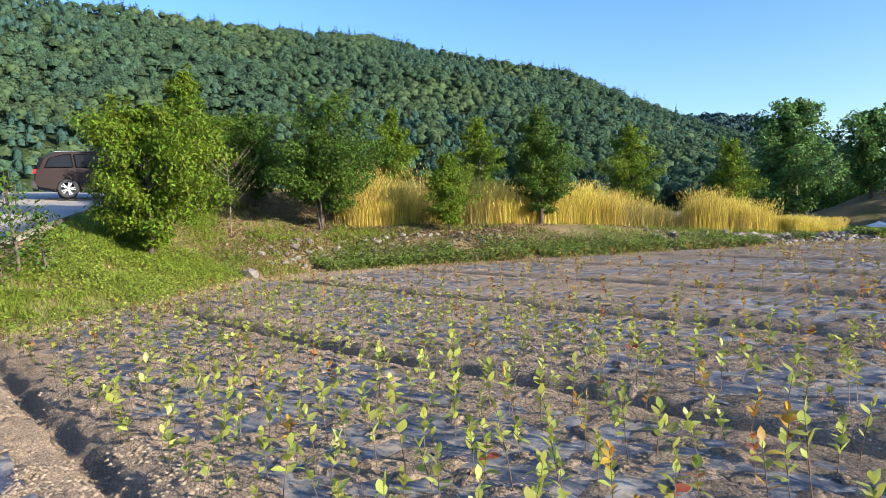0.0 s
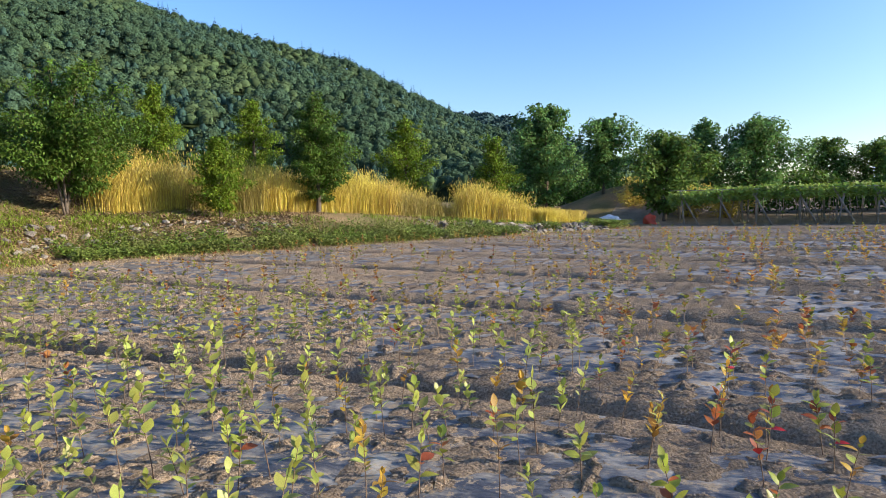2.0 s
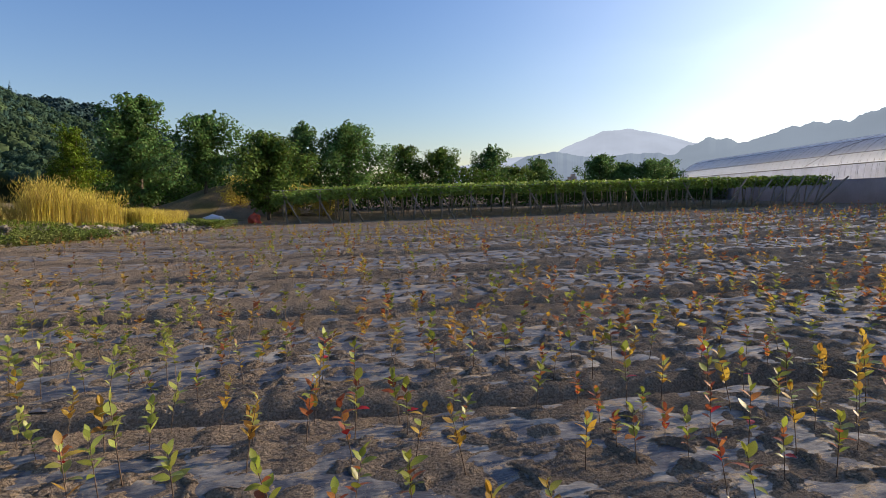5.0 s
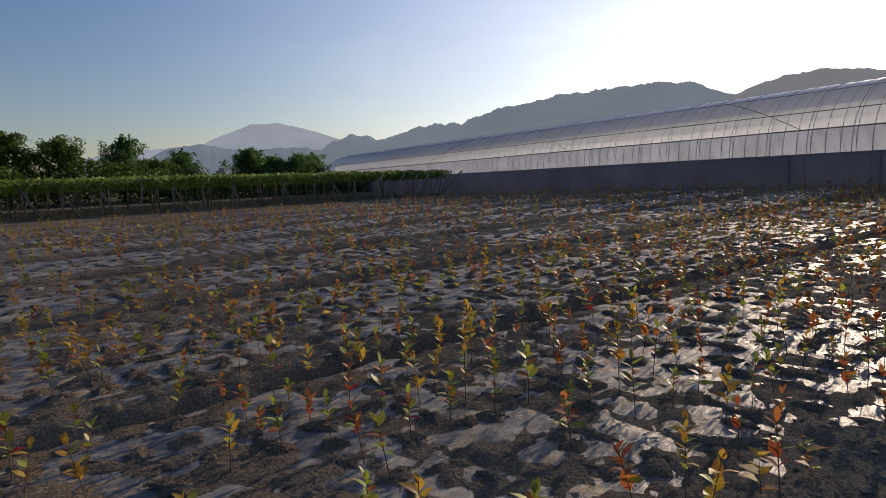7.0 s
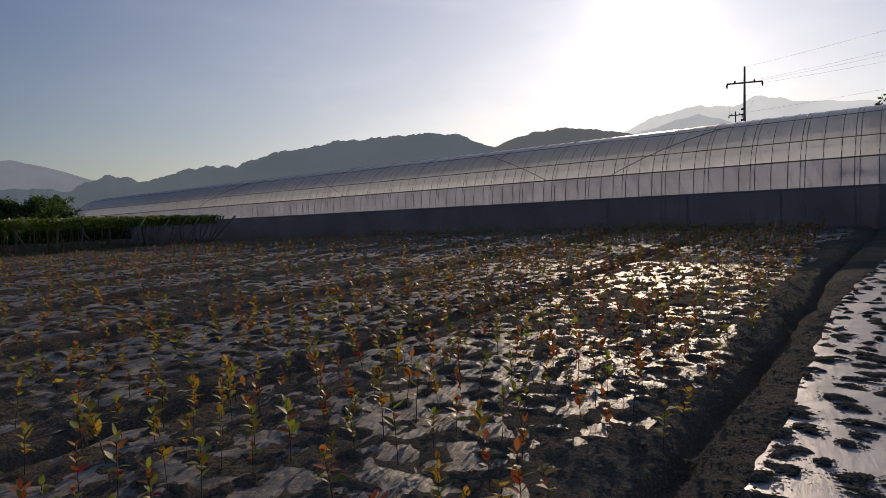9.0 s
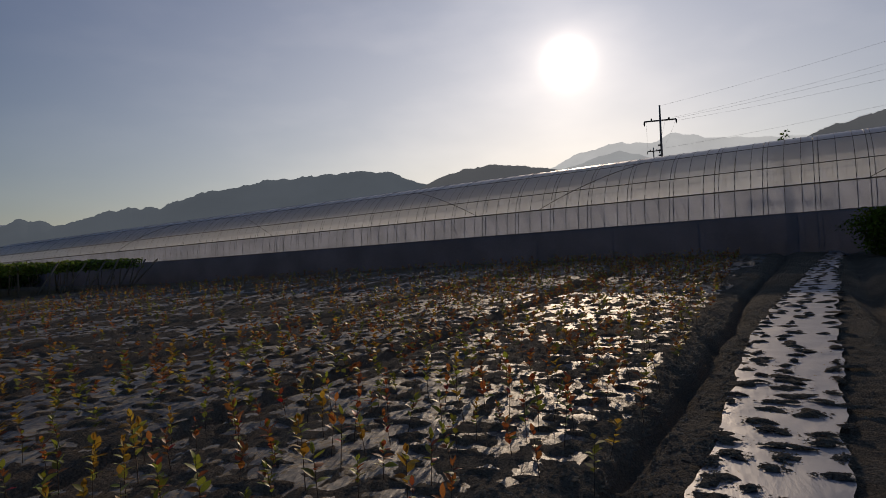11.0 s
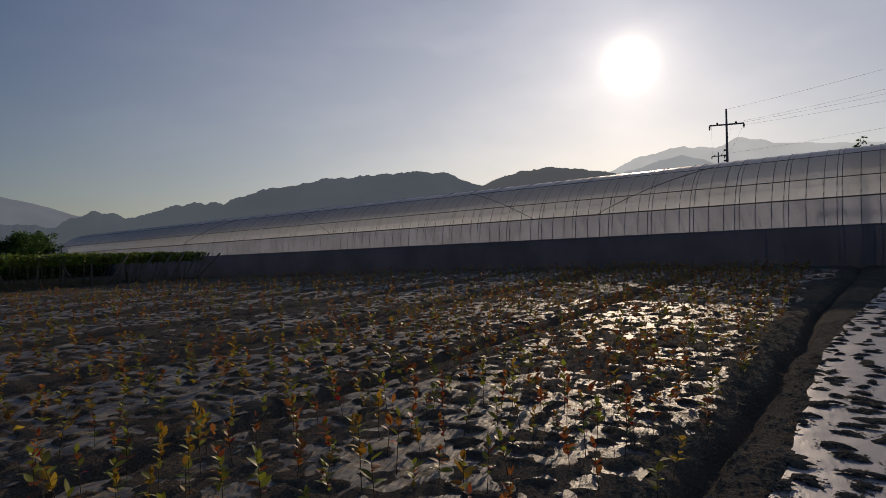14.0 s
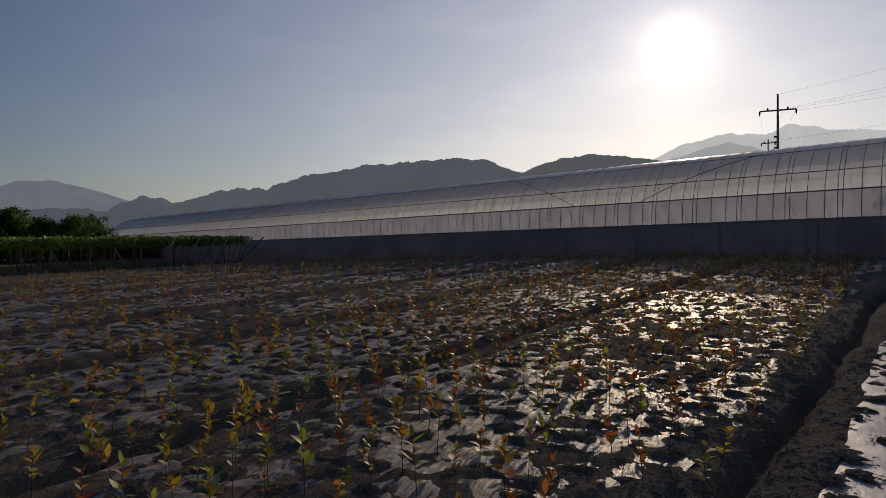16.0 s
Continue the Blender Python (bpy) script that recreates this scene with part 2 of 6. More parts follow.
M_WOODPOST = material("weathered_post", (0.30, 0.26, 0.21), 0.85, vary=0.3, scale=6, bump=0.01, bump_scale=40)
M_SKIRT = material("grey_skirt_film", (0.20, 0.20, 0.235), 0.42, vary=0.3, scale=0.5, bump=0.02, bump_scale=3, translucent=0.07)
M_SIDE = material("clouded_side_film", (0.50, 0.55, 0.66), 0.35, vary=0.2, scale=0.8, translucent=0.42)
M_VINE = material("grape_leaf", (0.24, 0.33, 0.06), 0.55, spec=0.3, vary=0.2, scale=0.7, color2=(0.15, 0.23, 0.04), island=0.4, translucent=0.35)
M_POLE = material("utility_pole_concrete", (0.22, 0.21, 0.20), 0.9, vary=0.2, scale=4)
M_BLACK = material("black_rubber", (0.02, 0.02, 0.02), 0.7, vary=0.3, scale=10)
M_CAR = material("brown_car_paint", (0.020, 0.011, 0.009), 0.4, metal=0.0, spec=0.2, vary=0.08, scale=2, clear=0.05)
M_CARGLASS = material("tinted_glass", (0.012, 0.014, 0.018), 0.06, vary=0.05, scale=2)
M_ALLOY = material("alloy_rim", (0.62, 0.62, 0.63), 0.3, metal=0.9, vary=0.1, scale=10)
M_TAIL = material("red_lens", (0.5, 0.02, 0.02), 0.15, vary=0.1, scale=10)
M_PLATE = material("chrome_trim", (0.6, 0.6, 0.6), 0.2, metal=1.0, vary=0.05, scale=10)
M_BAG = material("white_woven_bag", (0.72, 0.72, 0.72), 0.7, vary=0.15, scale=6, bump=0.02, bump_scale=12)
M_ORANGE = material("orange_red_tarp", (0.62, 0.07, 0.025), 0.5, vary=0.2, scale=5, bump=0.02, bump_scale=10)


def film_material(name, dust, metal):
    """Black mulch film: slick where clean, matt where dusted with soil."""
    mat = bpy.data.materials.new(name)
    mat.use_nodes = True
    t = mat.node_tree
    n, l = t.nodes, t.links
    b = n["Principled BSDF"]
    b.inputs["Specular IOR Level"].default_value = 0.5
    tc = n.new("ShaderNodeTexCoord")
    big = n.new("ShaderNodeTexNoise")
    big.inputs["Scale"].default_value, big.inputs["Detail"].default_value, big.inputs["Roughness"].default_value = 2.6, 8, 0.72
    l.new(tc.outputs["Object"], big.inputs["Vector"])
    mr = n.new("ShaderNodeMapRange")
    mr.inputs["From Min"].default_value, mr.inputs["From Max"].default_value = 0.62 - dust, 0.82 - dust
    l.new(big.outputs["Fac"], mr.inputs["Value"])
    cm = n.new("ShaderNodeMix")
    cm.data_type = "RGBA"
    cm.inputs["A"].default_value = (0.05, 0.052, 0.060, 1) if metal < 0.3 else (0.32, 0.32, 0.34, 1)
    cm.inputs["B"].default_value = (0.36, 0.328, 0.262, 1)
    l.new(mr.outputs[0], cm.inputs["Factor"])
    # ragged splashes of soil
    rag = n.new("ShaderNodeTexNoise")
    rag.inputs["Scale"].default_value, rag.inputs["Detail"].default_value, rag.inputs["Roughness"].default_value = 6.5, 9, 0.78
    l.new(tc.outputs["Object"], rag.inputs["Vector"])
    cut = n.new("ShaderNodeMapRange")
    cut.inputs["From Min"].default_value, cut.inputs["From Max"].default_value = (0.528, 0.566) if metal < 0.3 else (0.63, 0.66)
    l.new(rag.outputs["Fac"], cut.inputs["Value"])
    earth = n.new("ShaderNodeMix")
    earth.data_type = "RGBA"
    earth.inputs["B"].default_value = (0.335, 0.268, 0.185, 1)
    l.new(cut.outputs[0], earth.inputs["Factor"])
    l.new(cm.outputs["Result"], earth.inputs["A"])
    l.new(earth.outputs["Result"], b.inputs["Base Color"])
    worst = n.new("ShaderNodeMath")
    worst.operation = "MAXIMUM"
    l.new(mr.outputs[0], worst.inputs[0])
    l.new(cut.outputs[0], worst.inputs[1])
    matt = n.new("ShaderNodeMapRange")
    matt.inputs["To Min"].default_value, matt.inputs["To Max"].default_value = 0.85, 0.05
    l.new(cut.outputs[0], matt.inputs["Value"])
    l.new(matt.outputs[0], b.inputs["Specular IOR Level"])
    mr = worst
    rr = n.new("ShaderNodeMapRange")
    rr.inputs["To Min"].default_value, rr.inputs["To Max"].default_value = 0.56 if metal < 0.3 else 0.50, 0.66
    l.new(mr.outputs[0], rr.inputs["Value"])
    l.new(rr.outputs[0], b.inputs["Roughness"])
    mt = n.new("ShaderNodeMapRange")
    mt.inputs["To Min"].default_value, mt.inputs["To Max"].default_value = metal, 0.0
    l.new(mr.outputs[0], mt.inputs["Value"])
    l.new(mt.outputs[0], b.inputs["Metallic"])
    fine = n.new("ShaderNodeTexNoise")
    fine.inputs["Scale"].default_value, fine.inputs["Detail"].default_value = 1.0, 5
    mp = n.new("ShaderNodeMapping")  # wrinkles pulled along the bed
    mp.inputs["Rotation"].default_value = (0, 0, radians(8))
    mp.inputs["Scale"].default_value = (8, 24, 12)
    l.new(tc.outputs["Object"], mp.inputs["Vector"])
    l.new(mp.outputs[0], fine.inputs["Vector"])
    bp = n.new("ShaderNodeBump")
    bp.inputs["Distance"].default_value = 0.04
    bp.inputs["Strength"].default_value = 0.45 if metal < 0.3 else 0.10
    l.new(fine.outputs["Fac"], bp.inputs["Height"])
    clod = n.new("ShaderNodeBump")
    clod.inputs["Distance"].default_value = 0.02
    l.new(cut.outputs[0], clod.inputs["Strength"])
    l.new(rag.outputs["Fac"], clod.inputs["Height"])
    l.new(bp.outputs["Normal"], clod.inputs["Normal"])
    l.new(clod.outputs["Normal"], b.inputs["Normal"])
    return mat


M_FILM = film_material("dusty_mulch_film", 0.15, 0.09)
M_FILM_DUSTY = film_material("soil_strewn_mulch_film", 0.155, 0.10)
M_FILM_CLEAN = film_material("clean_mulch_film", -0.08, 0.5)


def sheet_material():
    """Milky greenhouse polythene: passes and spreads light, with a soft gloss."""
    mat = bpy.data.materials.new("milky_polythene")
    mat.use_nodes = True
    t = mat.node_tree
    n, l = t.nodes, t.links
    out = n["Material Output"]
    b = n["Principled BSDF"]
    b.inputs["Base Color"].default_value = (0.90, 0.92, 0.96, 1)
    b.inputs["Roughness"].default_value = 0.45
    b.inputs["IOR"].default_value = 1.65
    tr = n.new("ShaderNodeBsdfTranslucent")
    tr.inputs["Color"].default_value = (0.88, 0.94, 1.0, 1)
    tp = n.new("ShaderNodeBsdfTransparent")
    tp.inputs["Color"].default_value = (0.95, 0.95, 0.95, 1)
    tc = n.new("ShaderNodeTexCoord")
    nz = n.new("ShaderNodeTexNoise")
    nz.inputs["Scale"].default_value, nz.inputs["Detail"].default_value = 0.7, 5
    l.new(tc.outputs["Object"], nz.inputs["Vector"])
    mr = n.new("ShaderNodeMapRange")
    mr.inputs["To Min"].default_value, mr.inputs["To Max"].default_value = 0.48, 0.62
    l.new(nz.outputs["Fac"], mr.inputs["Value"])
    m1 = n.new("ShaderNodeMixShader")
    l.new(mr.outputs[0], m1.inputs[0])
    l.new(b.outputs[0], m1.inputs[1])
    l.new(tr.outputs[0], m1.inputs[2])
    rf = n.new("ShaderNodeBsdfRefraction")  # spreads the low sun forwards
    rf.inputs["Color"].default_value = (0.90, 0.94, 1.0, 1)
    rf.inputs["Roughness"].default_value, rf.inputs["IOR"].default_value = 0.85, 1.4
    mf = n.new("ShaderNodeMixShader")
    mf.inputs[0].default_value = 0.42
    l.new(m1.outputs[0], mf.inputs[1])
    l.new(rf.outputs[0], mf.inputs[2])
    m2 = n.new("ShaderNodeMixShader")
    m2.inputs[0].default_value = 0.28
    l.new(mf.outputs[0], m2.inputs[1])
    l.new(tp.outputs[0], m2.inputs[2])
    gl = n.new("ShaderNodeBsdfGlossy")
    gl.inputs["Roughness"].default_value = 0.45
    lw = n.new("ShaderNodeLayerWeight")
    fr = n.new("ShaderNodeMath")
    fr.operation = "POWER"
    fr.inputs[1].default_value = 4.0
    l.new(lw.outputs["Facing"], fr.inputs[0])
    m3 = n.new("ShaderNodeMixShader")
    l.new(fr.outputs[0], m3.inputs[0])
    l.new(m2.outputs[0], m3.inputs[1])
    l.new(gl.outputs[0], m3.inputs[2])
    l.new(m3.outputs[0], out.inputs["Surface"])
    return mat


M_SHEET = sheet_material()


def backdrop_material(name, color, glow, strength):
    """Far land with its haze painted on as a tinted self-glow."""
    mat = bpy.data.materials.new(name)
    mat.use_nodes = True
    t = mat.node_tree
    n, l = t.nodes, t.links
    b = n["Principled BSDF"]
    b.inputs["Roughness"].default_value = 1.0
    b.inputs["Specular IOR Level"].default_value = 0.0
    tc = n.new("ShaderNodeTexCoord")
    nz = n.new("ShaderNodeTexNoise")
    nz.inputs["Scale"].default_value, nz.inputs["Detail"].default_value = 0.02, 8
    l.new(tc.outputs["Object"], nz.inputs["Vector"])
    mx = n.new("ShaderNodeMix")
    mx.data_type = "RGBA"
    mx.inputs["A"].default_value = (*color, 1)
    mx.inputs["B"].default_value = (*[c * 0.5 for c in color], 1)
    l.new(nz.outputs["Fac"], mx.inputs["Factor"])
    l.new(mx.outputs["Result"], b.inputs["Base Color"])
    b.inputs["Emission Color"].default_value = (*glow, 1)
    # noise varies the strength of the painted haze glow a little
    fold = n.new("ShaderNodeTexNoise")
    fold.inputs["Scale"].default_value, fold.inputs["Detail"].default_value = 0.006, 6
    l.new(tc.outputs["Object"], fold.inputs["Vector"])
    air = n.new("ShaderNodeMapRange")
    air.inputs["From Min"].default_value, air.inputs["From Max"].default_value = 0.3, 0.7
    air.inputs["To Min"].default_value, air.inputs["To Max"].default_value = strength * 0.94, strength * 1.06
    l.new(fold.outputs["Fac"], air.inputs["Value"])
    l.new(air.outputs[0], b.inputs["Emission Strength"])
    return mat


# ---------- mesh helpers ----------


def np_mesh(name, verts, faces, mats, index=None, smooth=False):
    """A mesh from numpy arrays; all faces have the same number of corners."""
    verts, faces = np.asarray(verts, np.float32), np.asarray(faces, np.int32)
    me = bpy.data.meshes.new(name)
    me.vertices.add(len(verts))
    me.vertices.foreach_set("co", verts.ravel())
    me.loops.add(faces.size)
    me.loops.foreach_set("vertex_index", faces.ravel())
    me.polygons.add(len(faces))
    me.polygons.foreach_set("loop_start", np.arange(0, faces.size, faces.shape[1], dtype=np.int32))
    for mt in mats if isinstance(mats, (list, tuple)) else [mats]:
        me.materials.append(mt)
    if index is not None:
        me.polygons.foreach_set("material_index", np.asarray(index, np.int32))
    if smooth:
        me.polygons.foreach_set("use_smooth", np.ones(len(faces), bool))
    me.update(calc_edges=True)
    return me


def put(name, me, parent=None, label=""):
    ob = new(name, me)
    if parent is not None:
        ob.parent = parent
    return tagged(ob, label)


def part(name, bm, mat, parent, label=""):
    me = bpy.data.meshes.new(name)
    bm.to_mesh(me)
    bm.free()
    me.materials.append(mat)
    return put(name, me, parent, label)


def thing(name, at, label, category, group="", kind=""):
    ob = new(name)
    ob.location = at
    return tagged(ob, label, category, group, kind)


def merge(chunks):
    """Joins (verts, faces) pairs."""
    vs, fs, n = [], [], 0
    for v, f in chunks:
        vs.append(np.asarray(v, float))
        fs.append(np.asarray(f) + n)
        n += len(v)
    return np.concatenate(vs), np.concatenate(fs)


def tube(path, radii, sides=6):
    """A tapered round bar along a path."""
    path = np.asarray(path, float)
    radii = np.broadcast_to(np.asarray(radii, float), (len(path),))
    tang = np.gradient(path, axis=0)
    tang /= np.linalg.norm(tang, axis=1, keepdims=True) + 1e-9
    ref = np.where(np.abs(tang[:, 2:3]) > 0.9, np.array([[1.0, 0, 0]]), np.array([[0, 0, 1.0]]))
    a = np.cross(tang, ref)
    a /= np.linalg.norm(a, axis=1, keepdims=True) + 1e-9
    b = np.cross(tang, a)
    ang = np.arange(sides) * 2 * np.pi / sides
    v = path[:, None] + radii[:, None, None] * (np.cos(ang)[None, :, None] * a[:, None] + np.sin(ang)[None, :, None] * b[:, None])
    i = np.arange(len(path) - 1)[:, None] * sides
    j = np.arange(sides)[None]
    f = np.stack([i + j, i + (j + 1) % sides, i + sides + (j + 1) % sides, i + sides + j], -1).reshape(-1, 4)
    cap0, cap1 = np.arange(sides)[::-1], np.arange(sides) + (len(path) - 1) * sides
    caps = [[c[0], c[k], c[k + 1], c[(k + 2) % sides]] for c in (cap0, cap1) for k in range(1, sides - 1, 2)]
    return v.reshape(-1, 3), np.concatenate([f, np.array(caps)])


def unit(v):
    return v / (np.linalg.norm(v, axis=-1, keepdims=True) + 1e-9)


def leaf_cards(base, along, normal, length, width, fold=0.12):
    """Small folded leaves, one quad each."""
    along, normal = unit(along), unit(normal)
    side = unit(np.cross(along, normal))
    normal = np.cross(side, along)
    L, W = np.asarray(length)[..., None], np.asarray(width)[..., None]
    mid = base + along * L * 0.45 + normal * W * fold
    v = np.stack([base, mid + side * W / 2, base + along * L - normal * L * 0.12, mid - side * W / 2], 1)
    n = len(base)
    return v.reshape(-1, 3), np.arange(n * 4).reshape(n, 4)


def table_noise(x, y, seed=0):
    """Smooth random heights in 0..1 over the plane."""
    tab = np.random.default_rng(seed).random((256, 256))
    ix, iy = np.floor(x).astype(int), np.floor(y).astype(int)
    fx, fy = x - ix, y - iy
    fx, fy = fx * fx * (3 - 2 * fx), fy * fy * (3 - 2 * fy)
    a, b = tab[ix % 256, iy % 256], tab[(ix + 1) % 256, iy % 256]
    c, d = tab[ix % 256, (iy + 1) % 256], tab[(ix + 1) % 256, (iy + 1) % 256]
    return (a * (1 - fx) + b * fx) * (1 - fy) + (c * (1 - fx) + d * fx) * fy


def fractal(x, y, seed=0, octaves=4, gain=0.5):
    total, amp, norm = 0.0, 1.0, 0.0
    for k in range(octaves):
        total = total + amp * table_noise(x * 2**k + 13.7 * k, y * 2**k + 7.1 * k, seed + k)
        norm += amp
        amp *= gain
    return total / norm


def smooth(t):
    t = np.clip(t, 0, 1)
    return t * t * (3 - 2 * t)


# ---------- the lie of the land ----------
BED_AZ = radians(98.0)  # the way the beds run
EU = np.array([math.sin(BED_AZ), math.cos(BED_AZ)])
EV = np.array([-EU[1], EU[0]])


def to_xy(u, v):
    return u * EU[0] + v * EV[0], u * EU[1] + v * EV[1]


EDGE = np.array([(-7.0, -60.0), (-8.6, -14.0), (-10.3, -2.0), (-11.1, 3.0), (-12.6, 5.8), (-15.2, 9.7), (-14.7, 12.6), (-11.5, 16.9), (-7.9, 22.0), (-3.2, 27.4),
                 (-2.2, 31.0), (-3.2, 36.0), (-12.0, 60.0), (-40.0, 130.0), (-40.0, 900.0)])


def beyond_edge(x, y):
    """Distance past the field's edge: positive on the bank, negative in the field."""
    x, y = np.asarray(x, float), np.asarray(y, float)
    best, side = np.full(x.shape, 1e9), np.zeros(x.shape)
    for (ax, ay), (bx, by) in zip(EDGE[:-1], EDGE[1:]):
        dx, dy = bx - ax, by - ay
        t = np.clip(((x - ax) * dx + (y - ay) * dy) / (dx * dx + dy * dy), 0, 1)
        d = np.hypot(x - ax - t * dx, y - ay - t * dy)
        s = np.sign(dx * (y - ay) - dy * (x - ax))
        near = d < best - 1e-9
        best = np.where(near, d, best)
        side = np.where(near, s, side)
    return best * np.where(side == 0, 1, side)


def field_rise(x, y):
    a = np.logaddexp(0, (x - 1.0) / 2) * 2
    a = 34 - np.logaddexp(0, (34 - a) / 3) * 3
    return 0.036 * a * (1 - 0.68 * smooth(y / 35))


def yard_height(x, y):
    q = -0.951 * x + 0.309 * y
    return 1.68 + 0.097 * (np.clip(q, 12, 34) - 18)


def land(x, y):
    """Height of the ground without furrows and clods."""
    x, y = np.asarray(x, float), np.asarray(y, float)
    s = np.maximum(beyond_edge(x, y), 0)
    lumps = (fractal(x * 0.5, y * 0.5, 3) - 0.5) * 0.35 * smooth(s / 2)
    crest = 0.9 - 0.75 * smooth((y - 19) / 10)
    terrace = crest * smooth(s / 1.5) + 0.185 * np.clip(s - 1.4, 0, 5) * (1 - 0.6 * smooth((y - 19) / 10)) + lumps
    terrace = terrace + 0.24 * np.clip(s - 3.6, 0, 7) * (1 - smooth((y - 15) / 6))
    ramp = 0.42 * s
    yd = yard_height(x, y)
    slope = yd - np.logaddexp(0, (yd - ramp) / 0.25) * 0.25 + 0.25 * np.log(1 + np.exp(-yd / 0.25)) + lumps * 0.3
    w = smooth((12.5 - y - 0.35 * (x + 16)) / 4.0)
    out = slope * w + terrace * (1 - w)
    mound = 2.0 * np.exp(-(((x + 3.4) / 4.0) ** 2) - ((y - 43.0) / 2.2) ** 2)
    return np.where(s > 0, out, field_rise(x, y)) + mound


FURROWS = [1.08, 4.56, 8.1, 11.5, 14.9, 18.2, 21.5, 24.8, 28.0]


def eased(u, at, value):
    """Straight runs between the given places, with the corners rounded off."""
    return sum(np.interp(u + d, at, value) for d in (-0.9, -0.6, -0.3, 0.0, 0.3, 0.6, 0.9)) / 7


def bend(u):
    """The first furrow swings away from the others towards the greenhouse."""
    return eased(u, [-14, -6, -3, 0, 3.8, 5.0, 6.5, 9.5, 12.0, 15.0, 18.0, 27.0], [0.0, 0.05, 0.09, 0.05, -0.05, -0.18, -0.29, -0.41, -0.53, -0.69, -0.92, -1.6])


def bend_second(u):
    """The next furrow wanders a little."""
    return eased(u, [-14, -8, -5.5, -4, 0, 4, 9, 14, 27], [-0.45, -0.40, -0.30, 0.0, 0.02, 0.08, -0.06, -0.14, -0.25])


def bend_of(k, u):
    return bend(u) if k == 0 else bend_second(u) if k == 1 else 0


def strip_edges(u):
    """The narrow bed's film: its edge along the first furrow and its far edge."""
    near = eased(u, [-12, -4, 0, 3.8, 5.0, 7.8, 9.7, 11.0, 13.5, 18.4, 27.5], [0.70, 0.72, 0.66, 0.60, 0.50, 0.44, 0.31, 0.19, -0.12, -0.74, -1.9])
    far = eased(u, [-12, 0, 4.6, 6.6, 9.4, 11.4, 20.0, 27.5], [-0.18, -0.12, -0.20, -0.38, -0.57, -0.74, -1.54, -2.4])
    near = near + (table_noise(u * 2.3, u * 0 + 1.7, 24) - 0.5) * 0.07 + (table_noise(u * 7.0, u * 0 + 5.7, 25) - 0.5) * 0.04
    far = far + (table_noise(u * 1.7, u * 0 + 2.7, 26) - 0.5) * 0.12 + (table_noise(u * 6.0, u * 0 + 8.7, 27) - 0.5) * 0.05
    return near, far


def bed_profile(u, v):
    """Furrows sunk between the beds."""
    out = np.zeros_like(v)
    wob = (table_noise(u * 0.8, v * 0 + 3.3, 21) - 0.5) * 0.14 + (table_noise(u * 3.1, v * 0 + 1.3, 22) - 0.5) * 0.07
    for k, c in enumerate(FURROWS):
        cc = c + wob + bend_of(k, u)
        w = 0.085 if k == 0 else 0.125 if k == 1 else 0.15
        out = np.minimum(out, -(0.12 if k == 0 else 0.17 if k == 1 else 0.21) * np.exp(-(np.abs((v - cc) / w) ** 3)) - (0.03 if k == 0 else 0.038 if k == 1 else 0.055) * np.exp(-(((v - cc) / 0.32) ** 2)))
    for off in (-1.95, -3.1):  # furrows beyond the narrow bed
        cc = FURROWS[0] + off + bend(u) + wob
        out = np.minimum(out, -0.14 * np.exp(-(((v - cc) / 0.2) ** 4)))
    return out


STEP_U, STEP_V = 0.29, 0.31


def heaps(u, v):
    """Little piles of soil round the planting holes."""
    out = np.zeros_like(u)
    rag = 0.35 + 1.3 * table_noise(u * 21, v * 21, 35)
    u = u + (table_noise(u * 9, v * 9, 33) - 0.5) * 0.13
    v = v + (table_noise(u * 9, v * 9, 34) - 0.5) * 0.13
    iu, iv = np.floor(u / STEP_U).astype(int), np.floor(v / STEP_V).astype(int)
    t1 = np.random.default_rng(31).random((4, 512, 128))
    for du in (-1, 0, 1):
        for dv in (-1, 0, 1):
            a, b = iu + du, iv + dv
            r = t1[:, a % 512, b % 128]
            cu, cv = (a + 0.38 + 0.24 * r[0]) * STEP_U, (b + 0.32 + 0.36 * r[1]) * STEP_V
            rad = 0.06 + 0.085 * r[2]
            d2 = ((u - cu) / rad) ** 2 + ((v - cv) / (rad * 1.45)) ** 2
            out = np.maximum(out, (0.022 + 0.03 * r[3]) * np.exp(-d2))
    return out * rag


def shoulder(u, v):
    """Earth thrown over the edges of the film along the furrows."""
    out = np.zeros_like(v)
    for k, c in enumerate(FURROWS):
        d = np.abs(v - c - bend_of(k, u)) - (0.36 if k == 0 else 0.36)
        out = np.maximum(out, (0.014 if k == 1 else 0.026) * np.exp(-((d / 0.17) ** 2)))
    return out * (0.5 + 1.0 * table_noise(u * 2.2, v * 2.2, 37))


def soil_height(u, v, x, y):
    """The soil: beds, furrows, heaps and clods, faded out past the field's edge."""
    inside = smooth(-beyond_edge(x, y) / 0.6) * smooth((x * -0.199 + 60) / 10)
    clods = (fractal(u * 7, v * 7, 41, 3, 0.75) - 0.5) * 0.095 + (fractal(u * 1.6, v * 1.6, 43, 3) - 0.5) * 0.022
    patches = (fractal(u * 3.6 + 0.4 * np.sin(v * 7), v * 2.7, 53, 4, 0.66) - 0.47) * 0.042
    cover = 0.0 + 0.03 * (fractal(u * 0.55 + 9, v * 0.7, 47, 2) - 0.45) + 0.006 * smooth((-u - 1.5) / 6)
    near = 1 / (1 + (np.hypot(x, y) / 19.0) ** 3)  # too small to tell farther off
    return inside * (bed_profile(u, v) + (heaps(u, v) * 0.5 + clods * 0.55 + patches) * near + cover + shoulder(u, v))


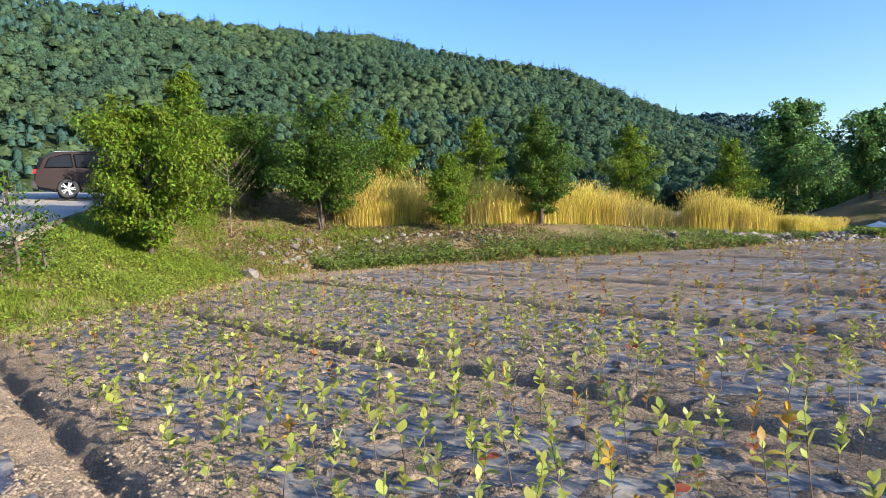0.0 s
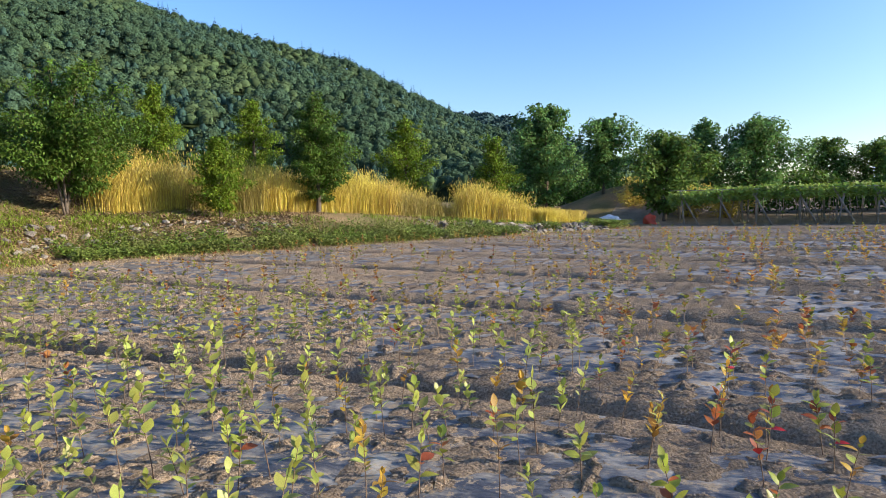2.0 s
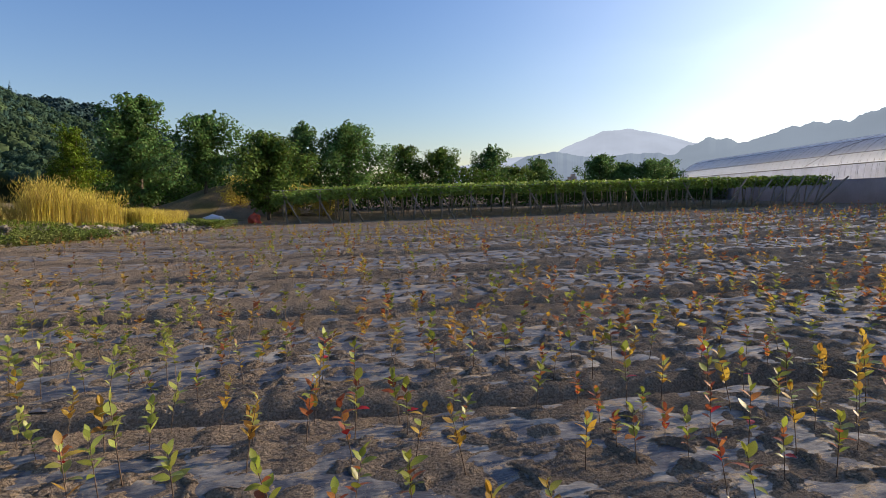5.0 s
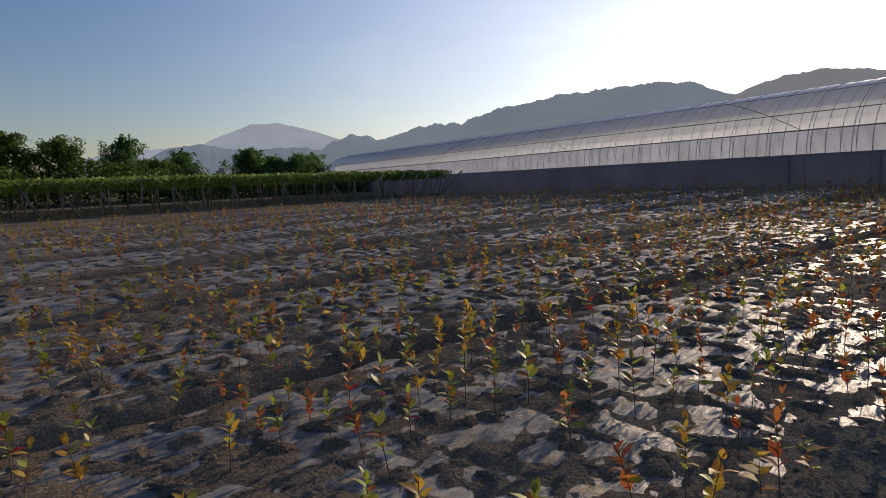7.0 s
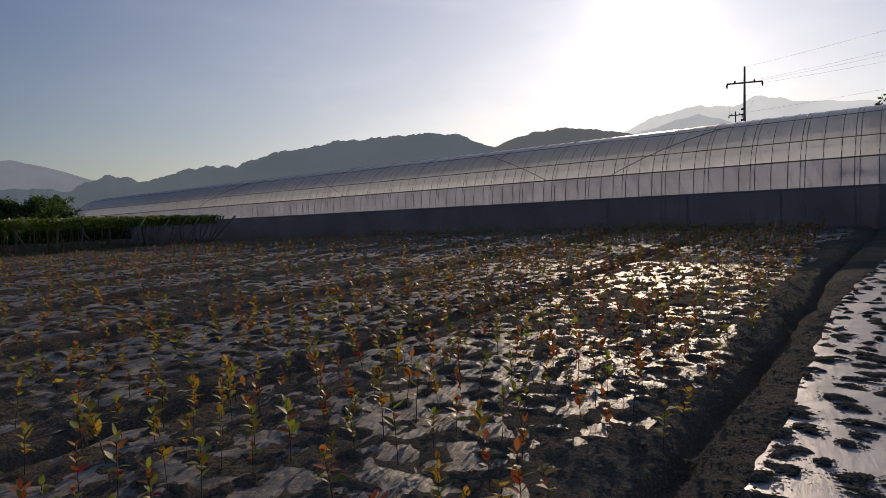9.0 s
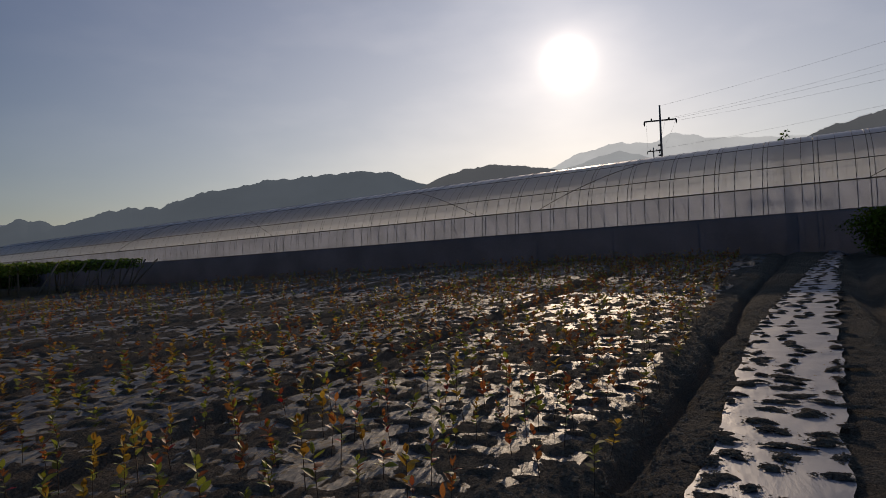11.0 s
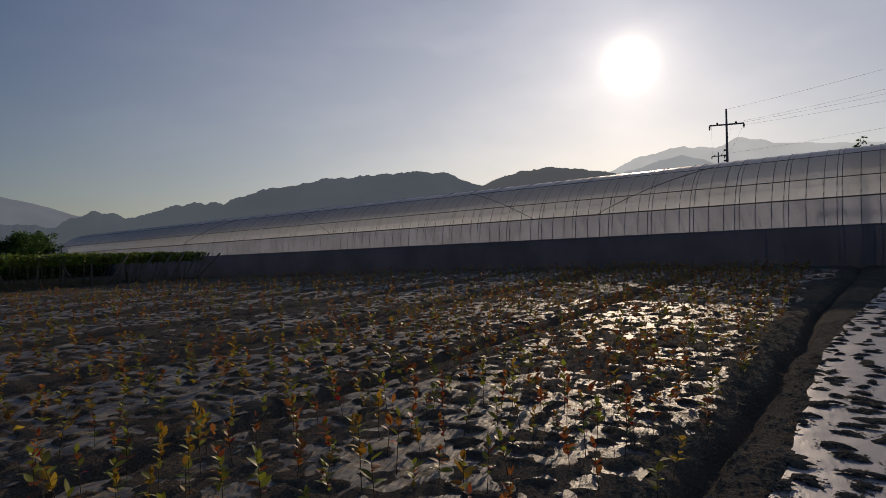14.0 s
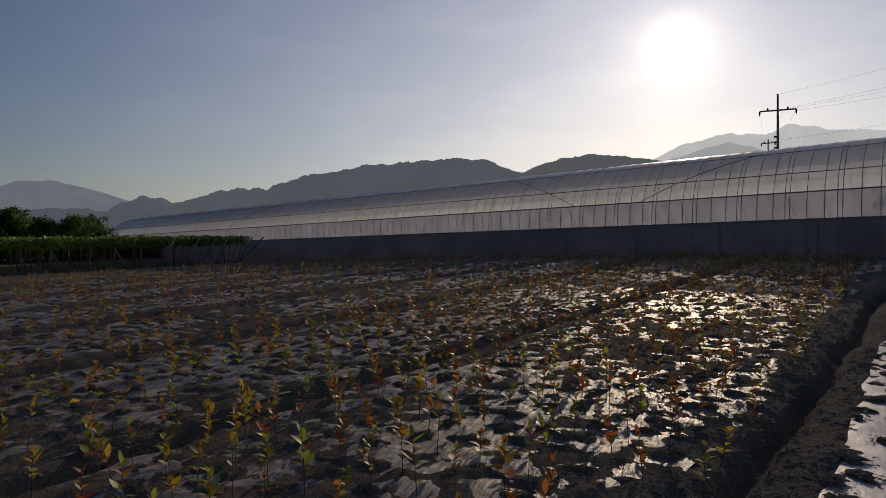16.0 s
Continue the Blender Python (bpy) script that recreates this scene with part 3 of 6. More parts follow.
def film_height(u, v):
    wr = (fractal(u * 4.2, v * 4.6, 51, 3, 0.45) - 0.5) * 0.05 + 0.004
    return bed_profile(u, v) + wr + 0.008


def spread(lo, hi, step, far_lo, far_hi, grow):
    """Coordinates that are close together from lo to hi and widen outwards."""
    mid = np.arange(lo, hi + step, step)
    out_hi, out_lo, s = [mid[-1]], [mid[0]], step
    while out_hi[-1] < far_hi:
        s *= grow if s < 0.5 else 1.25
        out_hi.append(out_hi[-1] + s)
    s = step
    while out_lo[-1] > far_lo:
        s *= grow if s < 0.5 else 1.25
        out_lo.append(out_lo[-1] - s)
    return np.concatenate([out_lo[:0:-1], mid, out_hi[1:]])


def grid_faces(nu, nv):
    i = np.arange(nu - 1)[:, None] * nv
    j = np.arange(nv - 1)[None]
    return np.stack([i + j, i + nv + j, i + nv + j + 1, i + j + 1], -1).reshape(-1, 4)


us = spread(-6.5, 8.0, 0.05, -4000, 4000, 1.046)
vs = spread(0.6, 5.6, 0.042, -4000, 4000, 1.05)
vs = np.concatenate([vs] + [c + np.arange(-0.45, 0.46, 0.075) for c in FURROWS[2:]])  # closer across the far furrows
vs = np.unique(np.round(vs, 3))
vs = vs[np.concatenate([[True], np.diff(vs) > 0.012])]
UU, VV = np.meshgrid(us, vs, indexing="ij")
XX, YY = to_xy(UU, VV)
ZZ = land(XX, YY) + soil_height(UU, VV, XX, YY)
ground_me = np_mesh("ground", np.stack([XX, YY, ZZ], -1).reshape(-1, 3), grid_faces(len(us), len(vs)), [M_SOIL, M_TERRACE], (beyond_edge(XX, YY) > 0.15)[:-1, :-1].ravel().astype(int), smooth=True)
tagged(new("ground", ground_me), "dry sandy brown soil of a planted field with furrows", "ground", kind="structure")

# mulch film, one sheet for each bed
beds = [(FURROWS[k] + (0.30 if k == 0 else 0.24 if k == 1 else 0.33), FURROWS[k + 1] - (0.19 if k == 0 else 0.30)) for k in range(len(FURROWS) - 1)]
for k, (lo, hi) in enumerate(beds):
    step = 0.052 if k < 2 else 0.095
    fu = spread(-8.0, 9.0, step, -14.5 if k < 3 else -13.0, 26.5, 1.04)
    fv = np.linspace(lo, hi, int((hi - lo) / step))
    A, B = np.meshgrid(fu, fv, indexing="ij")
    if k == 0:
        B = B + (bend(A) * (hi - B) + bend_second(A) * (B - lo)) / (hi - lo)
    if k == 1:
        B = B + bend_second(A) * (hi - B) / (hi - lo)
    X, Y = to_xy(A, B)
    Z = land(X, Y) + film_height(A, B)
    keep = (beyond_edge(X, Y) < -0.5)[:-1, :-1].ravel()
    F = grid_faces(len(fu), len(fv))[keep]
    used, inv = np.unique(F, return_inverse=True)
    me = np_mesh("mulch_film", np.stack([X, Y, Z], -1).reshape(-1, 3)[used], inv.reshape(F.shape), M_FILM if k < 2 else M_FILM_DUSTY, smooth=True)
    tagged(new("mulch_film", me), "dusty black plastic mulch film laid over a planting bed", "mulch film", "mulch sheets on the beds")
for fu, mat, words in ((spread(-0.6, 12.0, 0.04, -0.65, 27.5, 1.04), M_FILM_CLEAN, "glossy clean black plastic mulch film on a narrow bed"),
                       (spread(-6.0, -0.85, 0.06, -9.5, -0.8, 1.04), M_FILM, "dusty black plastic mulch film on a narrow bed")):
    A, B = np.meshgrid(fu, np.linspace(0, 1, 27), indexing="ij")
    E0, E1 = strip_edges(A)
    B = E1 + (E0 - E1) * B
    X, Y = to_xy(A, B)
    Z = land(X, Y) + bed_profile(A, B) * 0.7 + film_height(A, B) * 0.3 + 0.045
    me = np_mesh("mulch_film", np.stack([X, Y, Z], -1).reshape(-1, 3), grid_faces(len(fu), 27), mat, smooth=True)
    tagged(new("mulch_film", me), words, "mulch film", "mulch sheets on the beds")

# piles of soil round the holes of the film, with crumbs strewn over them, and loose clods
g = np.random.default_rng(61)
t1 = np.random.default_rng(31).random((4, 512, 128))
iu, iv = np.meshgrid(np.arange(-50, 98), np.arange(-12, 84), indexing="ij")
iu, iv = iu.ravel(), iv.ravel()
r4 = t1[:, iu % 512, iv % 128]
hu, hv = (iu + 0.38 + 0.24 * r4[0]) * STEP_U, (iv + 0.32 + 0.36 * r4[1]) * STEP_V
hx, hy = to_xy(hu, hv)
ok = (bed_profile(hu, hv) > -0.05) & (g.random(len(hu)) < 0.68 + 0.22 * smooth((hu - 0.5) / 3) - 0.12 * smooth((np.hypot(hx, hy) - 7.0) / 7.0)) & (beyond_edge(hx, hy) < -0.6) & (hu < 26) & (hv < 28.5) & (hv > FURROWS[0] + 0.33 + bend(hu))
hu, hv = hu[ok], hv[ok]
ru, rv = 0.06 + 0.085 * g.random(len(hu)) ** 1.3, 0.06 + 0.10 * g.random(len(hu)) ** 1.3
# regular rows of piles on the narrow bed
su, sr = np.meshgrid(np.arange(-9.0, 26.0, 0.24), np.array([0.92, 0.52, 0.06]), indexing="ij")
su, sr = su.ravel() + g.normal(size=su.size) * 0.05, sr.ravel() + g.normal(size=su.size) * 0.05
keep = g.random(len(su)) < np.where(sr > 0.75, 0.97, np.where(sr > 0.3, 0.95, 0.85))
su, sr = su[keep], sr[keep]
strip_0, strip_1 = strip_edges(su)
hu, hv = np.concatenate([hu, su]), np.concatenate([hv, strip_1 + (strip_0 - strip_1) * sr])
ru, rv = np.concatenate([ru, 0.040 + 0.06 * g.random(len(su)) ** 1.5]), np.concatenate([rv, 0.035 + 0.095 * g.random(len(su)) ** 1.3])
hx, hy = to_xy(hu, hv)
n = len(hu)
away = np.hypot(hx, hy)
hu, hv = hu + g.normal(size=n) * 0.04, hv + g.normal(size=n) * 0.05
strip_lift = 0.045 * (np.arange(n) >= n - len(su))
top = 0.010 + 0.022 * g.random(n) + 0.25 * strip_lift
top = top * (1 - 0.15 * smooth((away - 8.0) / 8.0)) * np.where(strip_lift > 0, 0.42, 1.0)


def heap_batch(name, sel, K, single=0):
    """Low ragged mounds with K sides; the first few are things of their own, the rest one mesh."""
    m = len(sel)
    u0, v0, a, b, h, lift0 = (q[sel][:, None] for q in (hu, hv, ru, rv, top, strip_lift))
    ring = np.arange(K) * 2 * np.pi / K
    lobes = 1 + 0.34 * np.sin(2 * ring + 6.28 * g.random((m, 1))) + 0.26 * np.sin(3 * ring + 6.28 * g.random((m, 1))) + 0.16 * np.sin(5 * ring + 6.28 * g.random((m, 1)))
    rows = []
    for k, (rad, lift) in enumerate(((1.0, -0.4), (0.7, 0.5), (0.35, 1.0))):
        jag = lobes * (0.62 + 0.76 * g.random((m, K)) if k < 2 else 0.85 + 0.3 * g.random((m, K)))
        du, dv = np.cos(ring) * rad * a * jag, np.sin(ring) * rad * b * jag
        x, y = to_xy(u0 + du, v0 + dv)
        z = land(x, y) + film_height(u0 + du, v0 + dv) + lift0 + h * (lift + 0.5 * (g.random((m, K)) - 0.5))
        rows.append(np.stack([x, y, z], -1))
    V = np.stack(rows, 1)
    j = np.arange(K)
    q = np.concatenate([np.stack([r * K + j, r * K + (j + 1) % K, (r + 1) * K + (j + 1) % K, (r + 1) * K + j], -1) for r in (0, 1)]
                       + [np.array([[2 * K, 2 * K + k, 2 * K + k + 1, 2 * K + k + 2] for k in range(1, K - 2, 2)])])
    V = V.reshape(m, -1, 3)
    for i in range(single):
        at = V[i].mean(0)
        ob = put("soil_mound", np_mesh("soil_mound", V[i] - at, q, M_SOIL, smooth=True), None, "low mound of crumbly soil on the mulch film")
        ob.location = at.tolist()
        tagged(ob, "", "soil mound", "soil mounds on the beds")
    V, m = V[single:], m - single
    F = (q[None] + np.arange(m)[:, None, None] * 3 * K).reshape(-1, 4)
    tagged(new(name, np_mesh(name, V.reshape(-1, 3), F, M_SOIL, smooth=True)), "small piles of loose soil on the mulch film", "soil", kind="stuff")


by_distance = np.argsort(away)
by_distance = by_distance[away[by_distance] > 0.3]
heap_batch("soil_heaps", by_distance[away[by_distance] < 7.5], 18, 290)
heap_batch("far_soil_heaps", np.flatnonzero((away >= 7.5) & (away < 13)), 8)
heap_batch("farthest_soil_heaps", np.flatnonzero(away >= 13), 5)


def crumbs(name, cu, cv, cz, size, label):
    cx, cy = to_xy(cu, cv)
    n = len(cu)
    octa = np.array([(1, 0, 0), (0, 1, 0), (-1, 0, 0), (0, -1, 0), (0, 0, 0.8)], float)
    V = np.stack([cx, cy, cz], -1)[:, None] + octa[None] * np.array([1, 1, 0.6]) * size[:, None, None] * (0.6 + 0.8 * g.random((n, 5, 1)))
    F = (np.array([(0, 1, 4), (1, 2, 4), (2, 3, 4), (3, 0, 4)])[None] + np.arange(n)[:, None, None] * 5).reshape(-1, 3)
    tagged(new(name, np_mesh(name, V.reshape(-1, 3), F, M_CRUMB, smooth=True)), label, "soil", kind="stuff")


near = np.flatnonzero((away < 8.5) & (away > 2.0))
pick = np.repeat(near, np.round((9 + 26 * smooth((8.0 - away[near]) / 5.0)) * (1 + 2.2 * (strip_lift[near] > 0))).astype(int))
m = len(pick)
ra, aa = np.sqrt(g.random(m)) * (1.15 + 0.5 * g.random(m) ** 3 + 0.7 * (strip_lift[pick] > 0) * g.random(m) ** 2), 6.283 * g.random(m)
cu, cv = hu[pick] + ru[pick] * ra * np.cos(aa), hv[pick] + rv[pick] * ra * np.sin(aa)
cx, cy = to_xy(cu, cv)
cz = land(cx, cy) + film_height(cu, cv) + strip_lift[pick] + top[pick] * np.clip(1.05 - ra**2, 0.0, 1)
crumbs("heap_crumbs", cu, cv, cz, 0.004 + 0.011 * g.random(m) ** 2, "crumbs of soil lying on the little piles")
n = 26000
cu, cv = -7.5 + 17 * g.random(n), 0.2 + 7.0 * g.random(n) ** 1.3
ditch = 26000
cu = np.concatenate([cu, -5.0 + 17 * g.random(ditch)])
cv = np.concatenate([cv, FURROWS[0] + bend(cu[n:]) + np.where(np.arange(ditch) < 20000, (g.random(ditch) - 0.5) * 0.9, -1.2 - 1.1 * g.random(ditch))])
cx, cy = to_xy(cu, cv)
ok = ((fractal(cu * 2.5, cv * 2.5, 65, 2) > 0.42) | (np.arange(len(cu)) >= n)) & (np.hypot(cx, cy) > 2.0)
strip_0, strip_1 = strip_edges(cu)
ok &= (cv > strip_0 + 0.02) | (cv < strip_1 - 0.02)
cu, cv, cx, cy = cu[ok], cv[ok], cx[ok], cy[ok]
on_soil = soil_height(cu, cv, cx, cy) > film_height(cu, cv) - 0.003
on_soil |= g.random(len(cu)) < 0.1
cu, cv, cx, cy = cu[on_soil], cv[on_soil], cx[on_soil], cy[on_soil]
bare = cv < FURROWS[0] + bend(cu) + 0.30
cz = land(cx, cy) + np.where(bare, soil_height(cu, cv, cx, cy), np.maximum(soil_height(cu, cv, cx, cy), film_height(cu, cv) - 0.004))
crumbs("soil_clods", cu, cv, cz, 0.004 + 0.019 * g.random(len(cu)) ** 3, "loose crumbs and clods of dry soil")

# ---------- far land ----------


def polar(az, r):
    a = np.radians(az)
    return r * np.sin(a), r * np.cos(a)


HILL_AZ = np.array([-130, -110, -95, -85, -74, -66, -56, -46, -36, -28.5, -24.7, -18.5, -13, -6, 0])
HILL_EL = np.array([0.10, 0.20, 0.27, 0.295, 0.302, 0.307, 0.292, 0.280, 0.242, 0.210, 0.179, 0.127, 0.085, 0.03, 0.0])
R0, R1 = 130.0, 290.0


def hill_height(az, r):
    top = np.maximum(np.interp(az, HILL_AZ, HILL_EL) * R1 - 4.0, 0)
    t = np.clip((r - R0) / (R1 - R0), 0, 1.4)
    prof = np.where(t < 1, np.clip(t, 0, 1) ** 0.95, 1 - 0.8 * (t - 1))
    x, y = polar(az, r)
    return top * prof + (fractal(x / 45, y / 45, 61, 3) - 0.5) * 8 * smooth(t * 3) * smooth((1.05 - t) * 4) - 0.5


az_g, r_g = np.meshgrid(np.linspace(-130, 0, 131), np.linspace(R0 - 6, R1 + 60, 50), indexing="ij")
hx, hy = polar(az_g, r_g)
hz = hill_height(az_g, r_g)
hz = hz + 2.6 * smooth((hz - 1.0) / 6.0)  # scrub layer under the crowns
me = np_mesh("forest_hill", np.stack([hx, hy, hz], -1).reshape(-1, 3), grid_faces(131, 50)[:, ::-1], M_HILL, smooth=True)
tagged(new("hill", me), "steep hillside under dense green forest", "hill", kind="structure")


def crowns(px, py, pz, radius, count, size, seed):
    """Leafy domes on many tree tops at once."""
    g = np.random.default_rng(seed)
    n = len(px)
    d = unit(g.normal(size=(n, count, 3)))
    d[..., 2] = np.abs(d[..., 2]) * 1.15 - 0.35
    lob = 0.76 + 0.34 * g.random((n, count, 1)) ** 1.3
    R = radius[:, None, None]
    tall = (0.95 + 0.6 * g.random(n))[:, None]
    p = d * R * lob
    p[..., 2] *= tall
    c = np.stack([px, py, pz], -1)[:, None] + p
    nrm = unit(d + g.normal(size=d.shape) * 0.32)
    al = np.cross(nrm, g.normal(size=d.shape))
    L = size * (0.6 + 0.8 * g.random((n, count))) * (R[..., 0] / 2.6)
    return leaf_cards((c - unit(al) * L[..., None] / 2).reshape(-1, 3), al.reshape(-1, 3), nrm.reshape(-1, 3), L.ravel(), L.ravel() * 0.95, 0.1)


g = np.random.default_rng(5)
n = 7600
taz, tr = -82 + 80 * g.random(n), np.sqrt(g.random(n) * ((R1 + 14) ** 2 - (R0 - 4) ** 2) + (R0 - 4) ** 2)
tz = hill_height(taz, tr)
ok = np.interp(taz, HILL_AZ, HILL_EL) > 0.02
taz, tr, tz = taz[ok], tr[ok], tz[ok]
tx, ty = polar(taz, tr)
belt = fractal(tx / 40, ty / 40, 67, 2)
pine = g.random(len(tx)) < 0.04 + 0.5 * (belt > 0.55)
rad = np.where(pine, 1.0 + 0.7 * g.random(len(tx)), 1.3 + 1.5 * g.random(len(tx)) ** 1.3)
cz0 = tz + 4.6 + 1.1 * g.random(len(tx))
LEAVES = 42
v1, f1 = crowns(tx, ty, cz0, rad * 1.04, LEAVES, 0.60, 6)
# the body of each crown: rounded and lumpy, or tapered for the pines among them
ico = bmesh.new()
bmesh.ops.create_icosphere(ico, subdivisions=1, radius=1.0)
bmesh.ops.delete(ico, geom=[vert for vert in ico.verts if vert.co.z < -0.9], context="VERTS")
ico.verts.index_update()
iv = np.array([vert.co[:] for vert in ico.verts])
it = np.array([[vv.index for vv in fc.verts] for fc in ico.faces])
ico.free()
pine3 = pine[:, None, None]
lump_r = 0.62 + 0.34 * g.random((len(tx), len(iv), 1))
shape = np.where(pine3, np.array([0.9, 0.9, 1.35]), np.array([1.0, 1.0, 0.95]))
cv = iv[None] * lump_r * shape * rad[:, None, None]
up = np.clip(iv[None, :, 2:3], 0, 1)
cv[..., :2] *= np.where(pine3, 1 - 0.5 * up, 1.0)
cv = cv + np.stack([tx, ty, cz0], -1)[:, None]
tri = (it[None] + np.arange(len(tx))[:, None, None] * len(iv)).reshape(-1, 3)
kind_of = np.where(pine, 2, np.where(fractal(tx / 26, ty / 26, 69, 3) + 0.12 * g.random(len(tx)) > 0.62, 1, 0))
tagged(new("forest_crowns", np_mesh("forest_crowns", cv.reshape(-1, 3), tri, [M_FOREST, M_FOREST_OLIVE, M_FOREST_BLUE], np.repeat(kind_of, len(it)), smooth=True)), "rounded crowns of the forest on the hillside", "forest", kind="stuff")
tagged(new("forest", np_mesh("forest", v1, f1, [M_FOREST_LEAF, M_FOREST_OLIVE, M_FOREST_BLUE], np.repeat(kind_of, LEAVES))), "dense mixed forest covering the hillside", "forest", kind="stuff")
# a few conifers that stand above the ridge
n = 110
caz = -80 + 62 * g.random(n)
cr = R1 - 8 + 22 * g.random(n)
cx, cy = polar(caz, cr)
cz = hill_height(caz, cr)
lv = g.random((n, 130))
ang = g.random((n, 130)) * 6.283
rr = (1 - lv) * 1.5 + 0.15
base = np.stack([cx[:, None] + rr * np.cos(ang) * 0.12, cy[:, None] + rr * np.sin(ang) * 0.12, cz[:, None] + 3 + lv * 7.5], -1).reshape(-1, 3)
al = np.stack([np.cos(ang), np.sin(ang), -0.15 + 0 * ang], -1).reshape(-1, 3)
v, f = leaf_cards(base, al, np.tile([0, 0, 1.0], (len(al), 1)) + g.normal(size=al.shape) * 0.3, rr.ravel() * 0.8, rr.ravel() * 0.5)
tagged(new("ridge_pines", np_mesh("ridge_pines", v, f, M_FOREST_BLUE)), "dark pines standing along the hill ridge", "forest", kind="stuff")

# a second wooded hill farther off
az_g, r_g = np.meshgrid(np.linspace(-26, 6, 60), np.linspace(380, 520, 24), indexing="ij")


def second_height(az, r):
    top = np.interp(az, [-26, -21, -17, -13.2, -11, -7, 0, 6], [0.09, 0.118, 0.122, 0.110, 0.095, 0.06, 0.02, 0.0]) * 470
    return top * np.clip(1 - ((r - 470) / 95.0) ** 2, -0.2, 1)


hx, hy = polar(az_g, r_g)
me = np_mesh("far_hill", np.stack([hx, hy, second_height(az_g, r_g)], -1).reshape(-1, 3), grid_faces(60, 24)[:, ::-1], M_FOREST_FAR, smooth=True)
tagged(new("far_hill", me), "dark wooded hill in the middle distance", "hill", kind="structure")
n = 700
taz, tr = -25 + 27 * g.random(n), 395 + 85 * g.random(n)
tx, ty = polar(taz, tr)
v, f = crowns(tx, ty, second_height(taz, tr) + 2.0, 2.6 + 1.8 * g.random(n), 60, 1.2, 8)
tagged(new("far_forest", np_mesh("far_forest", v, f, M_FOREST_FAR)), "forest on the distant hill, tinted blue-green for haze", "forest", kind="stuff")


def mountain(name, azs, els, dist, mat, rough, label, seed):
    """A ridge of far mountains with a ragged crest."""
    n = 420
    az = np.linspace(azs[0], azs[-1], n)
    el = np.interp(az, azs, els)
    k = np.minimum(smooth((az - azs[0]) / 2.5), smooth((azs[-1] - az) / 2.5))
    el = el + ((fractal(az * 1.3, az * 0, seed, 4, 0.5) - 0.5) * rough + (fractal(az * 14, az * 0, seed + 3, 3, 0.7) - 0.5) * 0.0024 * min(1, 1500 / dist) ** 1.5) * k
    depth = np.array([0.80, 0.86, 0.92, 0.96, 1.0, 1.06])
    hgt = np.array([-0.06, 0.36, 0.68, 0.87, 1.0, 0.7])
    rows = []
    for d, h in zip(depth, hgt):
        wob = (fractal(az * 0.9, az * 0 + 5 * d, seed + 9, 4) - 0.5) * 0.12 * (h if h < 1 else 0)
        x, y = polar(az, dist * d)
        rows.append(np.stack([x, y, dist * el * (h + wob) + 1.5], -1))
    V = np.stack(rows, 1).reshape(-1, 3)
    me = np_mesh(name, V, grid_faces(n, len(depth))[:, ::-1], mat, smooth=True)
    tagged(new(name, me), label, "mountain", kind="structure")


# the second colour is the haze, emitted by the mountain surface itself
M_MT_PALE = backdrop_material("mountain_pale_haze_glow", (0.02, 0.025, 0.03), (0.46, 0.58, 0.78), 0.88)
M_MT_BLUE = backdrop_material("mountain_blue_haze_glow", (0.05, 0.07, 0.07), (0.28, 0.38, 0.54), 0.74)
M_MT_MID = backdrop_material("mountain_grey_haze_glow", (0.03, 0.04, 0.045), (0.265, 0.36, 0.49), 0.85)
M_MT_NEAR = backdrop_material("mountain_thin_haze_glow", (0.025, 0.035, 0.035), (0.30, 0.36, 0.45), 0.85)
M_MT_SUN = backdrop_material("mountain_sunlit_haze_glow", (0.06, 0.06, 0.06), (0.66, 0.77, 0.90), 2.2)
M_MT_SUN2 = backdrop_material("mountain_bright_haze_glow", (0.06, 0.06, 0.06), (0.55, 0.66, 0.79), 1.75)
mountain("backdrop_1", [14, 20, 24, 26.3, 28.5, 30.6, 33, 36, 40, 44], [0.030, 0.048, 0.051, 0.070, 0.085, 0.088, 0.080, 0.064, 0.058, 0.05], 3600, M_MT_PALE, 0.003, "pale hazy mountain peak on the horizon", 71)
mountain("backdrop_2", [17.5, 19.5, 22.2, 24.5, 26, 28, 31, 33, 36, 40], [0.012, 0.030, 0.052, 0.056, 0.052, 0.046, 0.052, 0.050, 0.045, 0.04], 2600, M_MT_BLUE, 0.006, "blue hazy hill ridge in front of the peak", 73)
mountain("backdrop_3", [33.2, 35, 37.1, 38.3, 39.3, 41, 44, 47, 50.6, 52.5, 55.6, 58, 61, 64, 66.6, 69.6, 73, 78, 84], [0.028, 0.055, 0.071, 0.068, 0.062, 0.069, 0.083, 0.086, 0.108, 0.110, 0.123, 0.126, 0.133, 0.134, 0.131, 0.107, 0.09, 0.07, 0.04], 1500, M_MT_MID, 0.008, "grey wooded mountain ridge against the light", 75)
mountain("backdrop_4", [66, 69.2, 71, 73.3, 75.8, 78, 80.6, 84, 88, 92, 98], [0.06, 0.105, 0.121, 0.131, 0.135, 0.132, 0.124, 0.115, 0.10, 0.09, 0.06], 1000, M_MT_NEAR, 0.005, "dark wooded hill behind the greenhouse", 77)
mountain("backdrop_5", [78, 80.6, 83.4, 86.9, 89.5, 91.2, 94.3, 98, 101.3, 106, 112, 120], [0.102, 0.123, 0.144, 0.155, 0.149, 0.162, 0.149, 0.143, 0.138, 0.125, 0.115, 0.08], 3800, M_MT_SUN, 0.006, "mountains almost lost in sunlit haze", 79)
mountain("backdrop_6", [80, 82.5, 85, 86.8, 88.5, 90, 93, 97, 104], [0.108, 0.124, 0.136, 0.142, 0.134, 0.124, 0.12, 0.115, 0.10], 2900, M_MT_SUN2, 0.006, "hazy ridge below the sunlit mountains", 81)
